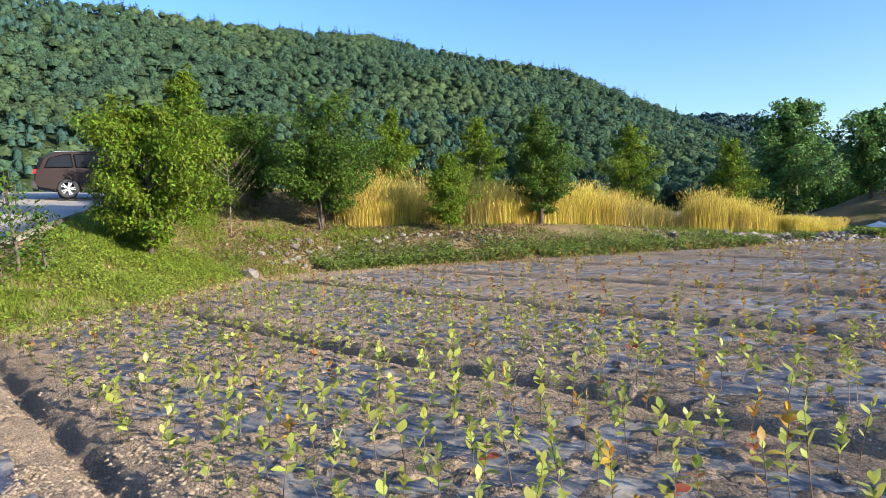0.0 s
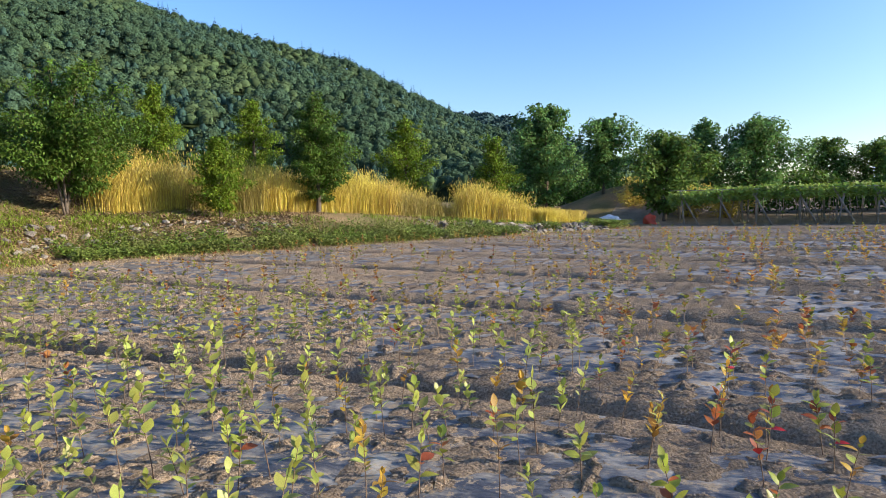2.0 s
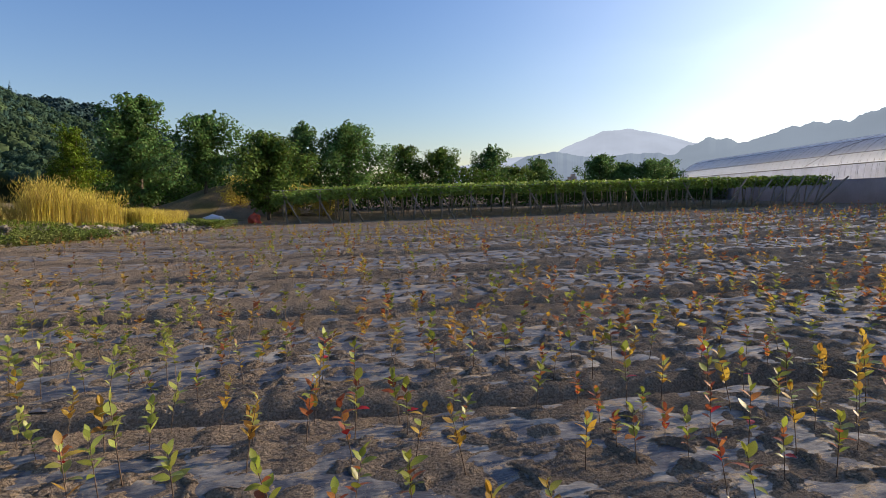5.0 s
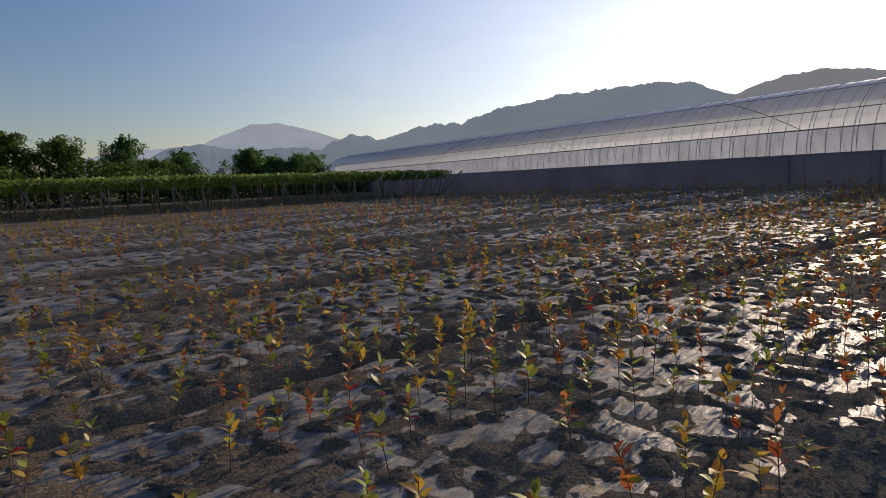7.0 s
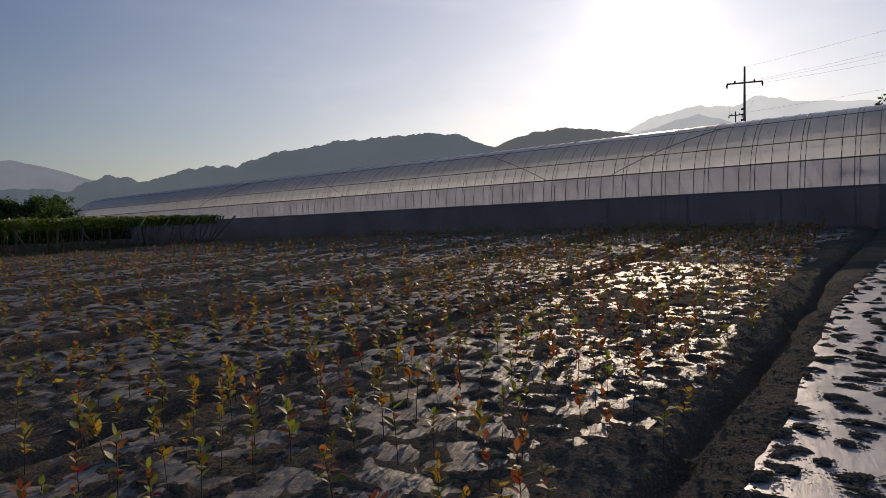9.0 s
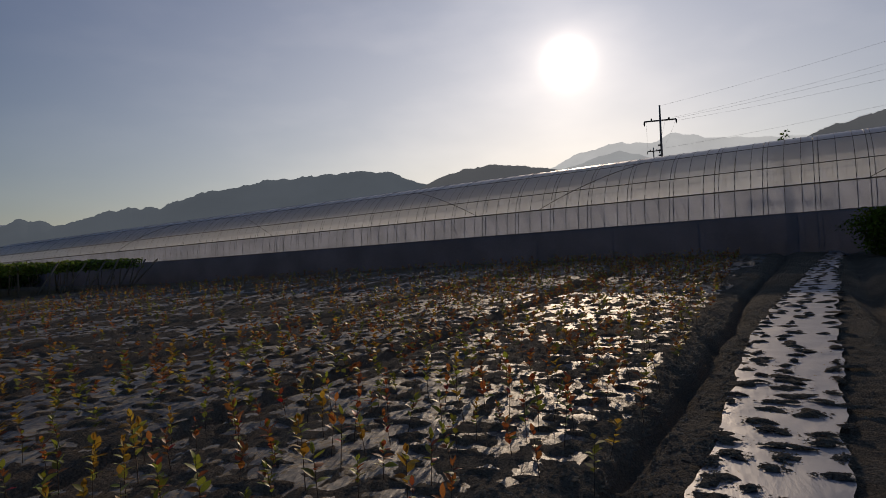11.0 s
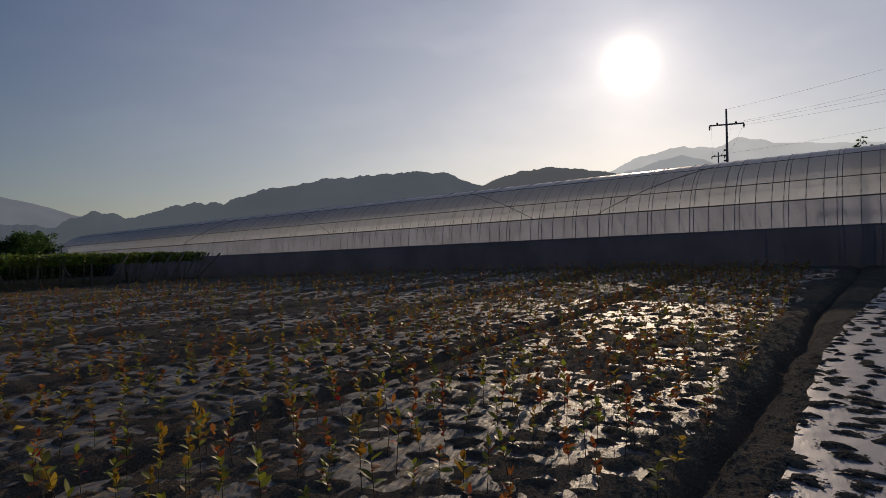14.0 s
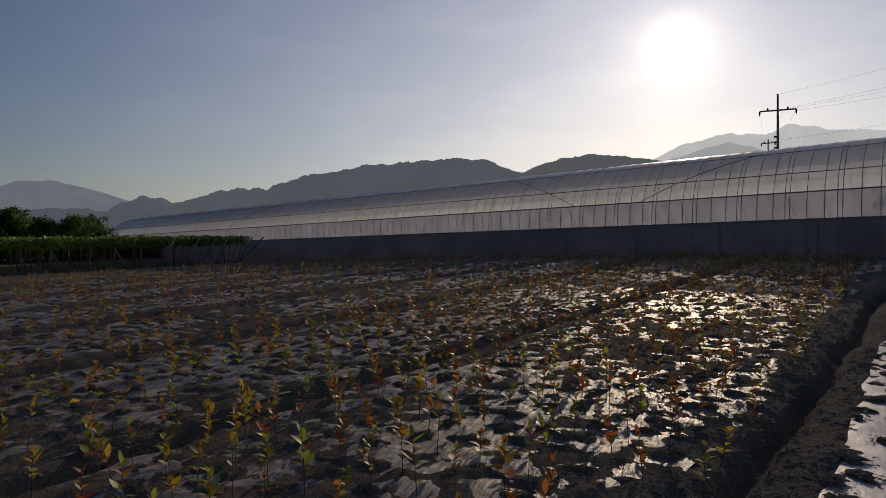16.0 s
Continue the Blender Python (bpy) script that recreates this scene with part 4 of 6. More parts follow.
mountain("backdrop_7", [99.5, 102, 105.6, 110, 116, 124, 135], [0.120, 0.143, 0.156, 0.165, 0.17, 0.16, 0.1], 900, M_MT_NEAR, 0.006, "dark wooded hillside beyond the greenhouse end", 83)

# ---------- yard and bank ----------
edge_line = [(-5.5, -2.0), (-9.5, 0.8), (-14.4, 4.0), (-21.2, 8.4), (-28.0, 12.9), (-46.0, 24.5)]
rows = []
for (x, y) in edge_line:
    for k in np.linspace(0, 11, 14):
        px, py = x - 0.545 * k, y - 0.838 * k
        rows.append((px, py, float(yard_height(px, py)) + 0.03 + 0.02 * math.sin(px)))
V = np.array(rows).reshape(len(edge_line), 14, 3)
t = np.linspace(0, 1, 60)
tt = np.linspace(0, 1, len(edge_line))
V = np.stack([np.stack([np.interp(t, tt, V[:, j, c]) for c in range(3)], -1) for j in range(14)], 1)
V[..., 2] = np.maximum(V[..., 2], land(V[..., 0], V[..., 1]) + 0.03)
Vb = V.copy()
Vb[..., 2] -= 0.18
F = grid_faces(60, 14)
n = V.shape[0] * V.shape[1]
rim = [(j, j + 1, j + 1 + n, j + n) for j in range(13)] + [(i * 14, i * 14 + n, (i + 1) * 14 + n, (i + 1) * 14) for i in range(59)]
me = np_mesh("road", np.concatenate([V.reshape(-1, 3), Vb.reshape(-1, 3)]), np.concatenate([F[:, ::-1], np.array(rim)]), M_CONCRETE)
tagged(new("road", me), "pale concrete farm road beside the field", "road", kind="structure")


def bank_points(count, s_lo, s_hi, t_lo, t_hi, seed):
    """Random places along the field's edge, s metres past it; t is the fraction along the bank line."""
    g = np.random.default_rng(seed)
    line = EDGE[2:12]
    seg = np.hypot(*np.diff(line, axis=0).T)
    cum = np.concatenate([[0], np.cumsum(seg)]) / seg.sum()
    x, y = [], []
    lo, hi = line.min(0) - s_hi - 1, line.max(0) + s_hi
    got = 0
    while got < count:
        t = t_lo + (t_hi - t_lo) * g.random(count)
        k = np.clip(np.searchsorted(cum, t) - 1, 0, len(seg) - 1)
        a, b = line[k], line[k + 1]
        p = a + (b - a) * ((t - cum[k]) / (cum[k + 1] - cum[k]))[:, None]
        d = unit(b - a)
        nrm = np.stack([-d[:, 1], d[:, 0]], -1)
        s = s_lo + (s_hi - s_lo) * g.random(count)
        p = p + nrm * s[:, None] + g.normal(size=p.shape) * 0.25
        e = beyond_edge(p[:, 0], p[:, 1])
        okp = (e > s_lo - 0.3) & (e < s_hi + 0.3)
        x.append(p[okp, 0])
        y.append(p[okp, 1])
        got += okp.sum()
    return np.concatenate(x)[:count], np.concatenate(y)[:count]


def corner_points(count, seed):
    """Random places on the rising ground round the field's corner, which the bank line leaves out."""
    g = np.random.default_rng(seed)
    x, y = -25.0 + 10.5 * g.random(count), 6.0 + 9.5 * g.random(count)
    inside = beyond_edge(x, y) > 0.1
    return x[inside], y[inside]


def with_corner(points, count, seed):
    extra = corner_points(count, seed)
    return np.concatenate([points[0], extra[0]]), np.concatenate([points[1], extra[1]])


def off_road(x, y):
    """True where no concrete lies."""
    q = (x + 14.4) * 0.545 + (y - 4.0) * 0.838
    return q > 0.1


def blades(x, y, height, width, seed, lean=0.35, z=None):
    """Grass: two stacked quads that bend."""
    g = np.random.default_rng(seed)
    n = len(x)
    z = land(x, y) - 0.03 if z is None else z
    a = g.random(n) * 6.283
    d = np.stack([np.cos(a), np.sin(a), 0 * a], -1)
    s = np.stack([-d[:, 1], d[:, 0], 0 * a], -1) * (width * (0.6 + 0.8 * g.random(n)))[:, None]
    h = height * (0.6 + 0.6 * g.random(n))
    p0 = np.stack([x, y, z], -1)
    l = lean * (0.3 + g.random(n))
    p1 = p0 + d * (l * h * 0.25)[:, None] + np.array([0, 0, 1.0]) * (h * 0.6)[:, None]
    p2 = p0 + d * (l * h)[:, None] + np.array([0, 0, 1.0]) * h[:, None]
    V = np.stack([p0 - s, p0 + s, p1 + s * 0.8, p1 - s * 0.8, p2 + s * 0.12, p2 - s * 0.12], 1).reshape(-1, 3)
    i = np.arange(n)[:, None] * 6
    return V, np.concatenate([i + np.array([[0, 1, 2, 3]]), i + np.array([[3, 2, 4, 5]])])


def patch(x, y, scale, seed, threshold):
    return fractal(x * scale, y * scale, seed, 3) > threshold


# fresh grass on the slope below the road
x, y = with_corner(bank_points(42000, 0.0, 6.5, 0.0, 0.42, 101), 9000, 201)
keep = off_road(x, y) & (fractal(x * 0.9, y * 0.9, 15, 2) > 0.26) & (y + 0.35 * (x + 16) < 8.9 + 1.8 * fractal(x, y, 16, 2) + 0.7 * (beyond_edge(x, y) < 1.3))
x, y = x[keep], y[keep]
v, f = blades(x, y, 0.10 + 0.24 * fractal(x * 0.6, y * 0.6, 17, 2), np.full(len(x), 0.006), 102, 0.6)
tagged(new("slope_grass", np_mesh("slope_grass", v, f, M_GRASS)), "fresh green grass on the slope below the road", "grass", kind="stuff")
# clover among the grass
x, y = with_corner(bank_points(150000, 0.0, 6.0, 0.0, 0.42, 109), 16000, 209)
keep = off_road(x, y) & (y + 0.35 * (x + 16) < 8.7 + 1.8 * fractal(x, y, 16, 2) + 0.7 * (beyond_edge(x, y) < 1.3)) & (fractal(x * 1.3, y * 1.3, 18, 2) > 0.3)
x, y = x[keep], y[keep]
g = np.random.default_rng(110)
L = 0.028 + 0.034 * g.random(len(x))
v, f = leaf_cards(np.stack([x, y, land(x, y) + 0.03 + 0.34 * g.random(len(x)) ** 0.7 * fractal(x * 0.9, y * 0.9, 22, 2)], -1), g.normal(size=(len(x), 3)) * np.array([1, 1, 0.3]), g.normal(size=(len(x), 3)) * 0.4 + np.array([0.3, -0.2, 0.9]), L, L * 0.9)
tagged(new("clover", np_mesh("clover", v, f, M_GRASS)), "bright green clover on the grassy slope", "weeds", kind="stuff")
# broad weeds on the bank
x, y = bank_points(66000, -0.38, 0.58, 0.30, 0.86, 103)
keep = patch(x, y, 0.8, 19, 0.35 + 0.17 * smooth((y - 19.5) / 2.5) + 0.13 * smooth((14 - y) / 1.5))
x, y = x[keep], y[keep]
g = np.random.default_rng(104)
h = g.random(len(x)) ** 0.7 * (0.17 + 0.36 * fractal(x * 0.7, y * 0.7, 23, 2))
nr = g.normal(size=(len(x), 3)) * 0.6 + np.array([0.3, -0.3, 0.8])
L = 0.035 + 0.05 * g.random(len(x))
v, f = leaf_cards(np.stack([x, y, land(x, y) + h], -1), g.normal(size=(len(x), 3)) * np.array([1, 1, 0.4]), nr, L, L * 0.7)
tagged(new("bank_weeds", np_mesh("bank_weeds", v, f, M_WEED)), "low broad-leaved weeds growing over the bank", "weeds", kind="stuff")
# tufts and dry growth on the terrace and at the field's edge
x, y = bank_points(24000, -0.5, 4.5, 0.24, 0.9, 105)
keep = patch(x, y, 0.9, 29, 0.58) & off_road(x, y)
x, y = x[keep], y[keep]
v, f = blades(x, y, 0.06 + 0.11 * fractal(x * 0.6, y * 0.6, 33, 2), np.full(len(x), 0.012), 106, 0.9)
tagged(new("dry_weeds", np_mesh("dry_weeds", v, f, M_DRYWEED)), "dry reddish brown weeds on the bare terrace", "weeds", kind="stuff")
x, y = bank_points(22000, 0.0, 6.0, 0.27, 0.9, 107)
keep = patch(x, y, 0.8, 37, 0.47) & off_road(x, y)
x2, y2 = bank_points(9000, -0.1, 2.5, 0.27, 0.40, 179)
k2 = patch(x2, y2, 1.1, 39, 0.47)
x3, y3 = corner_points(14000, 193)
k3 = patch(x3, y3, 0.7, 41, 0.58) & off_road(x3, y3)
x, y = np.concatenate([x[keep], x2[k2], x3[k3]]), np.concatenate([y[keep], y2[k2], y3[k3]])
v, f = blades(x, y, 0.16 + 0 * x, np.full(len(x), 0.012), 108, 0.8)
tagged(new("terrace_grass", np_mesh("terrace_grass", v, f, M_GRASS)), "sparse green grass on the bare terrace", "grass", kind="stuff")

# straw-coloured dry grass along the field's edge
x, y = bank_points(17000, -1.3, 0.25, 0.05, 0.9, 181)
keep = patch(x, y, 1.0, 183, 0.44)
x, y = x[keep], y[keep]
v, f = blades(x, y, 0.05 + 0.13 * fractal(x * 0.8, y * 0.8, 185, 2), np.full(len(x), 0.006), 187, 0.9)
tagged(new("dry_edge_grass", np_mesh("dry_edge_grass", v, f, M_STRAW)), "dry straw-coloured grass along the edge of the field", "grass", kind="stuff")

# dead leaves and stalks strewn on the terrace
x, y = bank_points(34000, 0.2, 9.0, 0.26, 0.9, 171)
keep = patch(x, y, 0.6, 173, 0.42) & off_road(x, y)
x2, y2 = bank_points(20000, 0.0, 3.0, 0.27, 0.52, 177)
x3, y3 = corner_points(30000, 191)
lies = off_road(x3, y3)
x3, y3 = x3[lies], y3[lies]
x, y = np.concatenate([x[keep], x2, x3]), np.concatenate([y[keep], y2, y3])
g = np.random.default_rng(175)
L = 0.05 + 0.07 * g.random(len(x))
v, f = leaf_cards(np.stack([x, y, land(x, y) + 0.01 + 0.05 * g.random(len(x)) ** 2], -1), g.normal(size=(len(x), 3)) * np.array([1, 1, 0.25]), g.normal(size=(len(x), 3)) * 0.35 + np.array([0, 0, 1.0]), L, L * 0.5)
tagged(new("leaf_litter", np_mesh("leaf_litter", v, f, M_LITTER)), "dead brown leaves and stalks strewn on the terrace", "leaf litter", kind="stuff")

# the tall ripe grass on the terrace
x, y = bank_points(52000, 1.7, 5.2, 0.38, 0.885, 111)
e = beyond_edge(x, y)
keep = (fractal(x * 0.5, y * 0.5, 113, 3) > 0.31) & (y > 13.3) & (y - 0.9 * (x + 15.5) > 13.5) & (e > 2.25 + 1.2 * fractal(x * 0.4, y * 0.4, 117, 2) - 0.8 * smooth((y - 22) / 5))
x, y = x[keep], y[keep]
green = fractal(x * 0.5, y * 0.5, 119, 2) > 0.60
H = (0.62 + 1.25 * fractal(x * 1.1, y * 1.1, 121, 3)) * np.where(green, 0.72, 1.0) * (1 - 0.25 * smooth((y - 26) / 3)) * (0.45 + 0.55 * smooth((29.5 - y) / 1.6)) * (0.78 + 0.22 * smooth((y - 14.5) / 2.5))
bearing = np.degrees(np.arctan2(x, y))
H = H * (1 - 0.62 * np.exp(-((bearing + 19.6) / 0.9) ** 2)) * (1 - 0.5 * np.exp(-((bearing + 31.0) / 1.2) ** 2))  # thin, trodden places in the stand
for mk, mt, nm, lb in ((~green, M_GOLD, "tall_golden_grass", "tall ripe golden grass standing on the terrace"), (green, M_GOLD_GREEN, "tall_ochre_grass", "lower dull ochre grass among the golden stand")):
    v, f = blades(x[mk], y[mk], H[mk], np.full(mk.sum(), 0.0060), 123, 0.4)
    g = np.random.default_rng(127)
    tips = v.reshape(-1, 6, 3)[:, 4] * 0.5 + v.reshape(-1, 6, 3)[:, 5] * 0.5
    hv, hf = leaf_cards(tips - np.array([0, 0, 0.14]), np.tile([0, 0, 1.0], (len(tips), 1)) + g.normal(size=tips.shape) * 0.25, g.normal(size=tips.shape), np.full(len(tips), 0.14), np.full(len(tips), 0.018))
    v, f = merge([(v, f), (hv, hf)])
    tagged(new(nm, np_mesh(nm, v, f, mt)), lb, "grass", kind="stuff")

# stones of the bank
stone_forms = []
for k in range(8):
    bm = bmesh.new()
    bmesh.ops.create_icosphere(bm, subdivisions=1, radius=1.0)
    r = random.Random(k)
    for vert in bm.verts:
        vert.co *= 0.75 + 0.5 * r.random()
        vert.co.z *= 0.7
    me = bpy.data.meshes.new("stone")
    bm.to_mesh(me)
    bm.free()
    me.materials.append(M_STONE)
    stone_forms.append(me)
x, y = bank_points(430, -0.1, 1.0, 0.62, 0.9, 131)
x2, y2 = bank_points(240, 0.35, 1.15, 0.31, 0.50, 132)
x3, y3 = bank_points(40, 0.0, 1.5, 0.30, 0.9, 133)
x, y = np.concatenate([x, x2, x3]), np.concatenate([y, y2, y3])
z = land(x, y)
rs = random.Random(9)
wall = thing("stone_bank", (-8.0, 20.0, 0.0), "rough pile of grey field stones along the bank", "stones")
for px, py, pz in zip(x, y, z):
    ob = put("stone", rs.choice(stone_forms), wall)
    s = (0.05 + 0.12 * rs.random() ** 2.2) if py > 19 else 0.03 + 0.10 * rs.random() ** 2
    ob.matrix_basis = Matrix.Translation((px + 8.0, py - 20.0, pz + s * 0.35)) @ Euler((rs.random() * 0.5, rs.random() * 0.5, rs.random() * 6.3)).to_matrix().to_4x4() @ Matrix.Diagonal((s * 1.3, s, s * 0.9, 1))
rock = put("boulder", stone_forms[2])
rock.matrix_basis = pose(-15.1, 9.85, float(land(-15.1, 9.85)) + 0.12, 0, 0, 30) @ Matrix.Diagonal((0.26, 0.22, 0.3, 1))
tagged(rock, "pale grey boulder at the corner of the field", "rock")

# ---------- trees ----------


YOUNG = "young trees on the terrace"


def tree(x, y, top, wide, leaf, seed, leaves=3200, leaf_len=0.20, base=None, low=0.12, pointed=0.5, stems=1, label="", category="tree", group="", kind_name="tree"):
    """A trunk with limbs that carry uneven clumps of leaves."""
    r = np.random.default_rng(seed)
    z0 = float(land(x, y)) if base is None else base
    H = top - z0
    root = thing(kind_name, (x, y, z0), label, category, group)
    wood, tips = [], []
    leaves, leaf_len, wide = int(leaves * (5.0 if group == YOUNG else 3.1)), leaf_len * (0.50 if group == YOUNG else 0.68), wide * (1.05 if group == YOUNG and wide < 3 else 1.12)
    H = H + (0.3 if group == YOUNG and wide < 3 else 0.0)
    pointed = pointed * (0.35 if group == YOUNG else 0.8)
    for s in range(stems):
        dx, dy = (r.random(2) - 0.5) * (0.25 if stems == 1 else 0.9) * wide * 0.6
        hs = H * (0.93 if s == 0 else 0.6 + 0.25 * r.random())
        t = np.linspace(0, 1, 9)
        path = np.stack([dx * t**1.3 + 0.05 * np.sin(t * 5 + s), dy * t**1.3 + 0.05 * np.cos(t * 4 + s), hs * t - 0.1], -1)
        rad0 = (0.0105 + 0.0125 * (stems == 1)) * H
        wood.append(tube(path, rad0 * (1 - 0.85 * t), 7))
        n_l = int(34 / stems) + 6
        for k in range(n_l):
            tt = low + (0.97 - low) * (k + r.random()) / n_l
            p = np.array([np.interp(tt, t, path[:, c]) for c in range(3)])
            ang = k * 2.4 + r.random() * 0.9
            env = (math.sin(min(1.0, (tt - low * 0.5) / (0.42 - low * 0.4)) * math.pi / 2) if tt < 0.4 else 1 - ((tt - 0.4) / 0.6) ** (1.0 + pointed))
            ln = wide / 2 * max(0.16, env) * (0.55 + 0.62 * r.random())
            up = 0.25 + 0.55 * tt + 0.2 * r.random()
            q = np.linspace(0, 1, 5)
            lp = p + np.stack([np.cos(ang) * ln * q, np.sin(ang) * ln * q, ln * up * q - 0.1 * ln * q**2], -1)
            wood.append(tube(lp, rad0 * 0.3 * (1 - tt * 0.7) * (1 - 0.85 * q), 5))
            for qq in (0.45, 0.75, 1.0):
                tips.append((lp[0] * (1 - qq) + lp[-1] * qq + r.normal(size=3) * 0.06, 0.12 + 0.18 * ln * (0.7 + 0.6 * r.random())))
    for k in range(7):  # upright shoots that break the outline
        a0, q = r.random() * 6.28, np.linspace(0, 1, 4)
        st = np.array([math.cos(a0), math.sin(a0), 0]) * wide * 0.24 * r.random() + np.array([path[-3, 0] * (stems == 1), path[-3, 1] * (stems == 1), H * (0.62 + 0.2 * r.random())])
        en = st * np.array([1.25, 1.25, 1]) + np.array([0, 0, H * (0.12 + 0.08 * r.random())])
        en[2] = min(en[2], H * 0.99)
        lp = st + (en - st) * q[:, None]
        wood.append(tube(lp, 0.012 * (1 - 0.8 * q), 4))
        for qq in (0.4, 0.75, 1.0):
            tips.append((st + (en - st) * qq, 0.10 + 0.03 * wide * (1.1 - qq)))
    wv, wf = merge(wood)
    put("trunk", np_mesh("trunk", wv, wf, M_BARK, smooth=True), root)
    c = np.array([p for p, s in tips])
    sz = np.array([s for p, s in tips])
    idx = r.choice(len(c), leaves, p=sz**1.6 / (sz**1.6).sum())
    off = r.normal(size=(leaves, 3)) * np.array([1, 1, 0.5 if group == YOUNG else 0.8])
    off = off / (1 + 0.5 * np.linalg.norm(off, axis=1, keepdims=True))
    p = c[idx] + off * sz[idx][:, None]
    p[:, 2] = np.clip(p[:, 2], 0.08 * H, H * 1.0)
    nr = unit(off * 0.7 + r.normal(size=(leaves, 3)) * 0.5 + np.array([0, 0, 0.75]))
    al = unit(np.cross(nr, r.normal(size=(leaves, 3))) + np.array([0, 0, -0.35 if group == YOUNG else -0.1]))
    L = leaf_len * (0.6 + 0.7 * r.random(leaves))
    inner = r.random(leaves) < 0.10  # bigger leaves pulled inwards to block light and darken the crown's inside
    p[inner, :2] *= 0.5
    L[inner] *= 1.7
    v, f = leaf_cards(p, al, nr, L, L * (0.42 if group == YOUNG else 0.66))
    put("crown", np_mesh("crown", v, f, leaf), root)
    return root


LB = "bushy young tree with bright yellow-green leaves on the terrace"
tree(-16.0, 7.6, 4.75, 3.3, M_TREE_LIGHT, 1, 5200, 0.22, low=0.05, pointed=1.2, label="broad bushy tree with yellow-green leaves beside the road", group=YOUNG)
tree(-19.4, 10.8, 6.5, 2.5, M_TREE_LIGHT, 2, 3400, 0.22, pointed=0.4, label=LB, group=YOUNG)
tree(-20.1, 13.4, 5.6, 3.2, M_TREE, 3, 3400, 0.22, pointed=1.0, label="dark green bushy tree on the terrace", group=YOUNG)
tree(-17.1, 14.0, 5.85, 3.7, M_TREE, 4, 5200, 0.22, low=0.2, pointed=0.9, stems=4, label="dark green multi-stemmed tree on the terrace", group=YOUNG)
tree(-19.0, 19.5, 5.9, 2.1, M_TREE_LIGHT, 5, 2400, 0.22, pointed=0.6, label=LB, group=YOUNG)
tree(-13.8, 16.8, 3.45, 1.75, M_TREE_LIGHT, 6, 1900, 0.19, low=0.14, pointed=0.5, label="small bushy tree at the edge of the golden grass", group=YOUNG)
tree(-17.4, 23.5, 5.95, 2.5, M_TREE_LIGHT, 7, 2400, 0.22, pointed=0.9, label=LB, group=YOUNG)
tree(-12.3, 20.3, 5.1, 2.6, M_TREE, 8, 3600, 0.22, low=0.12, pointed=0.8, label="upright green tree standing in the golden grass", group=YOUNG)
tree(-12.4, 28.6, 5.45, 2.8, M_TREE_LIGHT, 9, 2400, 0.24, pointed=0.6, label=LB, group=YOUNG)
tree(-8.1, 29.1, 4.25, 2.1, M_TREE_LIGHT, 10, 2000, 0.22, pointed=0.6, label="slim young tree behind the golden grass", group=YOUNG)
ROW = "tall trees beyond the field"
RL = "tall dark green broad-leaved tree beyond the field"
for k, (x, y, top, wide, mt, nl, pt) in enumerate([
        (-7.3, 37.6, 7.15, 4.3, M_TREE_DARK, 4200, 1.2), (-4.4, 42.0, 6.55, 3.6, M_TREE_DARK, 2600, 1.4), (-0.6, 35.8, 4.9, 3.8, M_TREE_ROW, 3400, 1.0),
        (1.6, 45.2, 6.6, 3.4, M_TREE_DARK, 2600, 1.0), (4.7, 44.0, 6.3, 4.8, M_TREE_DARK, 4200, 1.8), (10.6, 54.9, 5.6, 4.2, M_TREE_ROW, 2600, 1.6),
        (13.6, 54.9, 5.3, 4.0, M_TREE_ROW, 2400, 1.6), (17.9, 53.3, 5.6, 3.4, M_TREE_DARK, 2600, 0.8), (20.6, 54.0, 3.6, 3.0, M_TREE_ROW, 1500, 1.6),
        (23.6, 55.5, 4.4, 3.3, M_TREE_DARK, 1900, 1.5), (28.4, 53.1, 4.75, 3.6, M_TREE_DARK, 2200, 1.2), (30.8, 53.1, 4.0, 3.0, M_TREE_DARK, 1600, 1.2),
        (33.2, 52.6, 4.25, 3.4, M_TREE_DARK, 1900, 0.8), (36.4, 54.4, 4.25, 3.6, M_TREE_DARK, 1800, 1.2)]):
    tree(x, y, top, wide, mt, 40 + k, nl, 0.27, pointed=pt, label=RL if k != 2 else "low spreading tree beside the grape trellis", group=ROW)

# bare sapling on the terrace
r = np.random.default_rng(77)
sx, sy = -17.37, 10.77
sz0 = float(land(sx, sy))
root = thing("bare_sapling", (sx, sy, sz0), "thin leafless sapling on the terrace", "tree")
wood = [tube(np.stack([0.03 * np.sin(np.linspace(0, 4, 8)), 0 * np.linspace(0, 1, 8), np.linspace(-0.1, 2.6, 8)], -1), np.linspace(0.017, 0.004, 8), 6)]
for k in range(17):
    h = 0.95 + 1.4 * r.random()
    a, ln = r.random() * 6.28, 0.35 + 0.5 * r.random()
    q = np.linspace(0, 1, 5)
    lp = np.stack([np.cos(a) * ln * q, np.sin(a) * ln * q, h + ln * (0.45 * q + 0.4 * q**2)], -1)
    wood.append(tube(lp, 0.0045 * (1 - 0.7 * q), 4))
    for j in range(3):
        s0 = lp[2 + j % 3]
        b = a + (r.random() - 0.5) * 2
        l2 = 0.25 * r.random() + 0.1
        wood.append(tube(s0 + np.stack([np.cos(b) * l2 * q, np.sin(b) * l2 * q, l2 * q], -1), 0.003 * (1 - 0.6 * q), 4))
wv, wf = merge(wood)
put("trunk", np_mesh("trunk", wv, wf, material("pale_twig_bark", (0.26, 0.21, 0.155), 0.9, vary=0.2)), root)
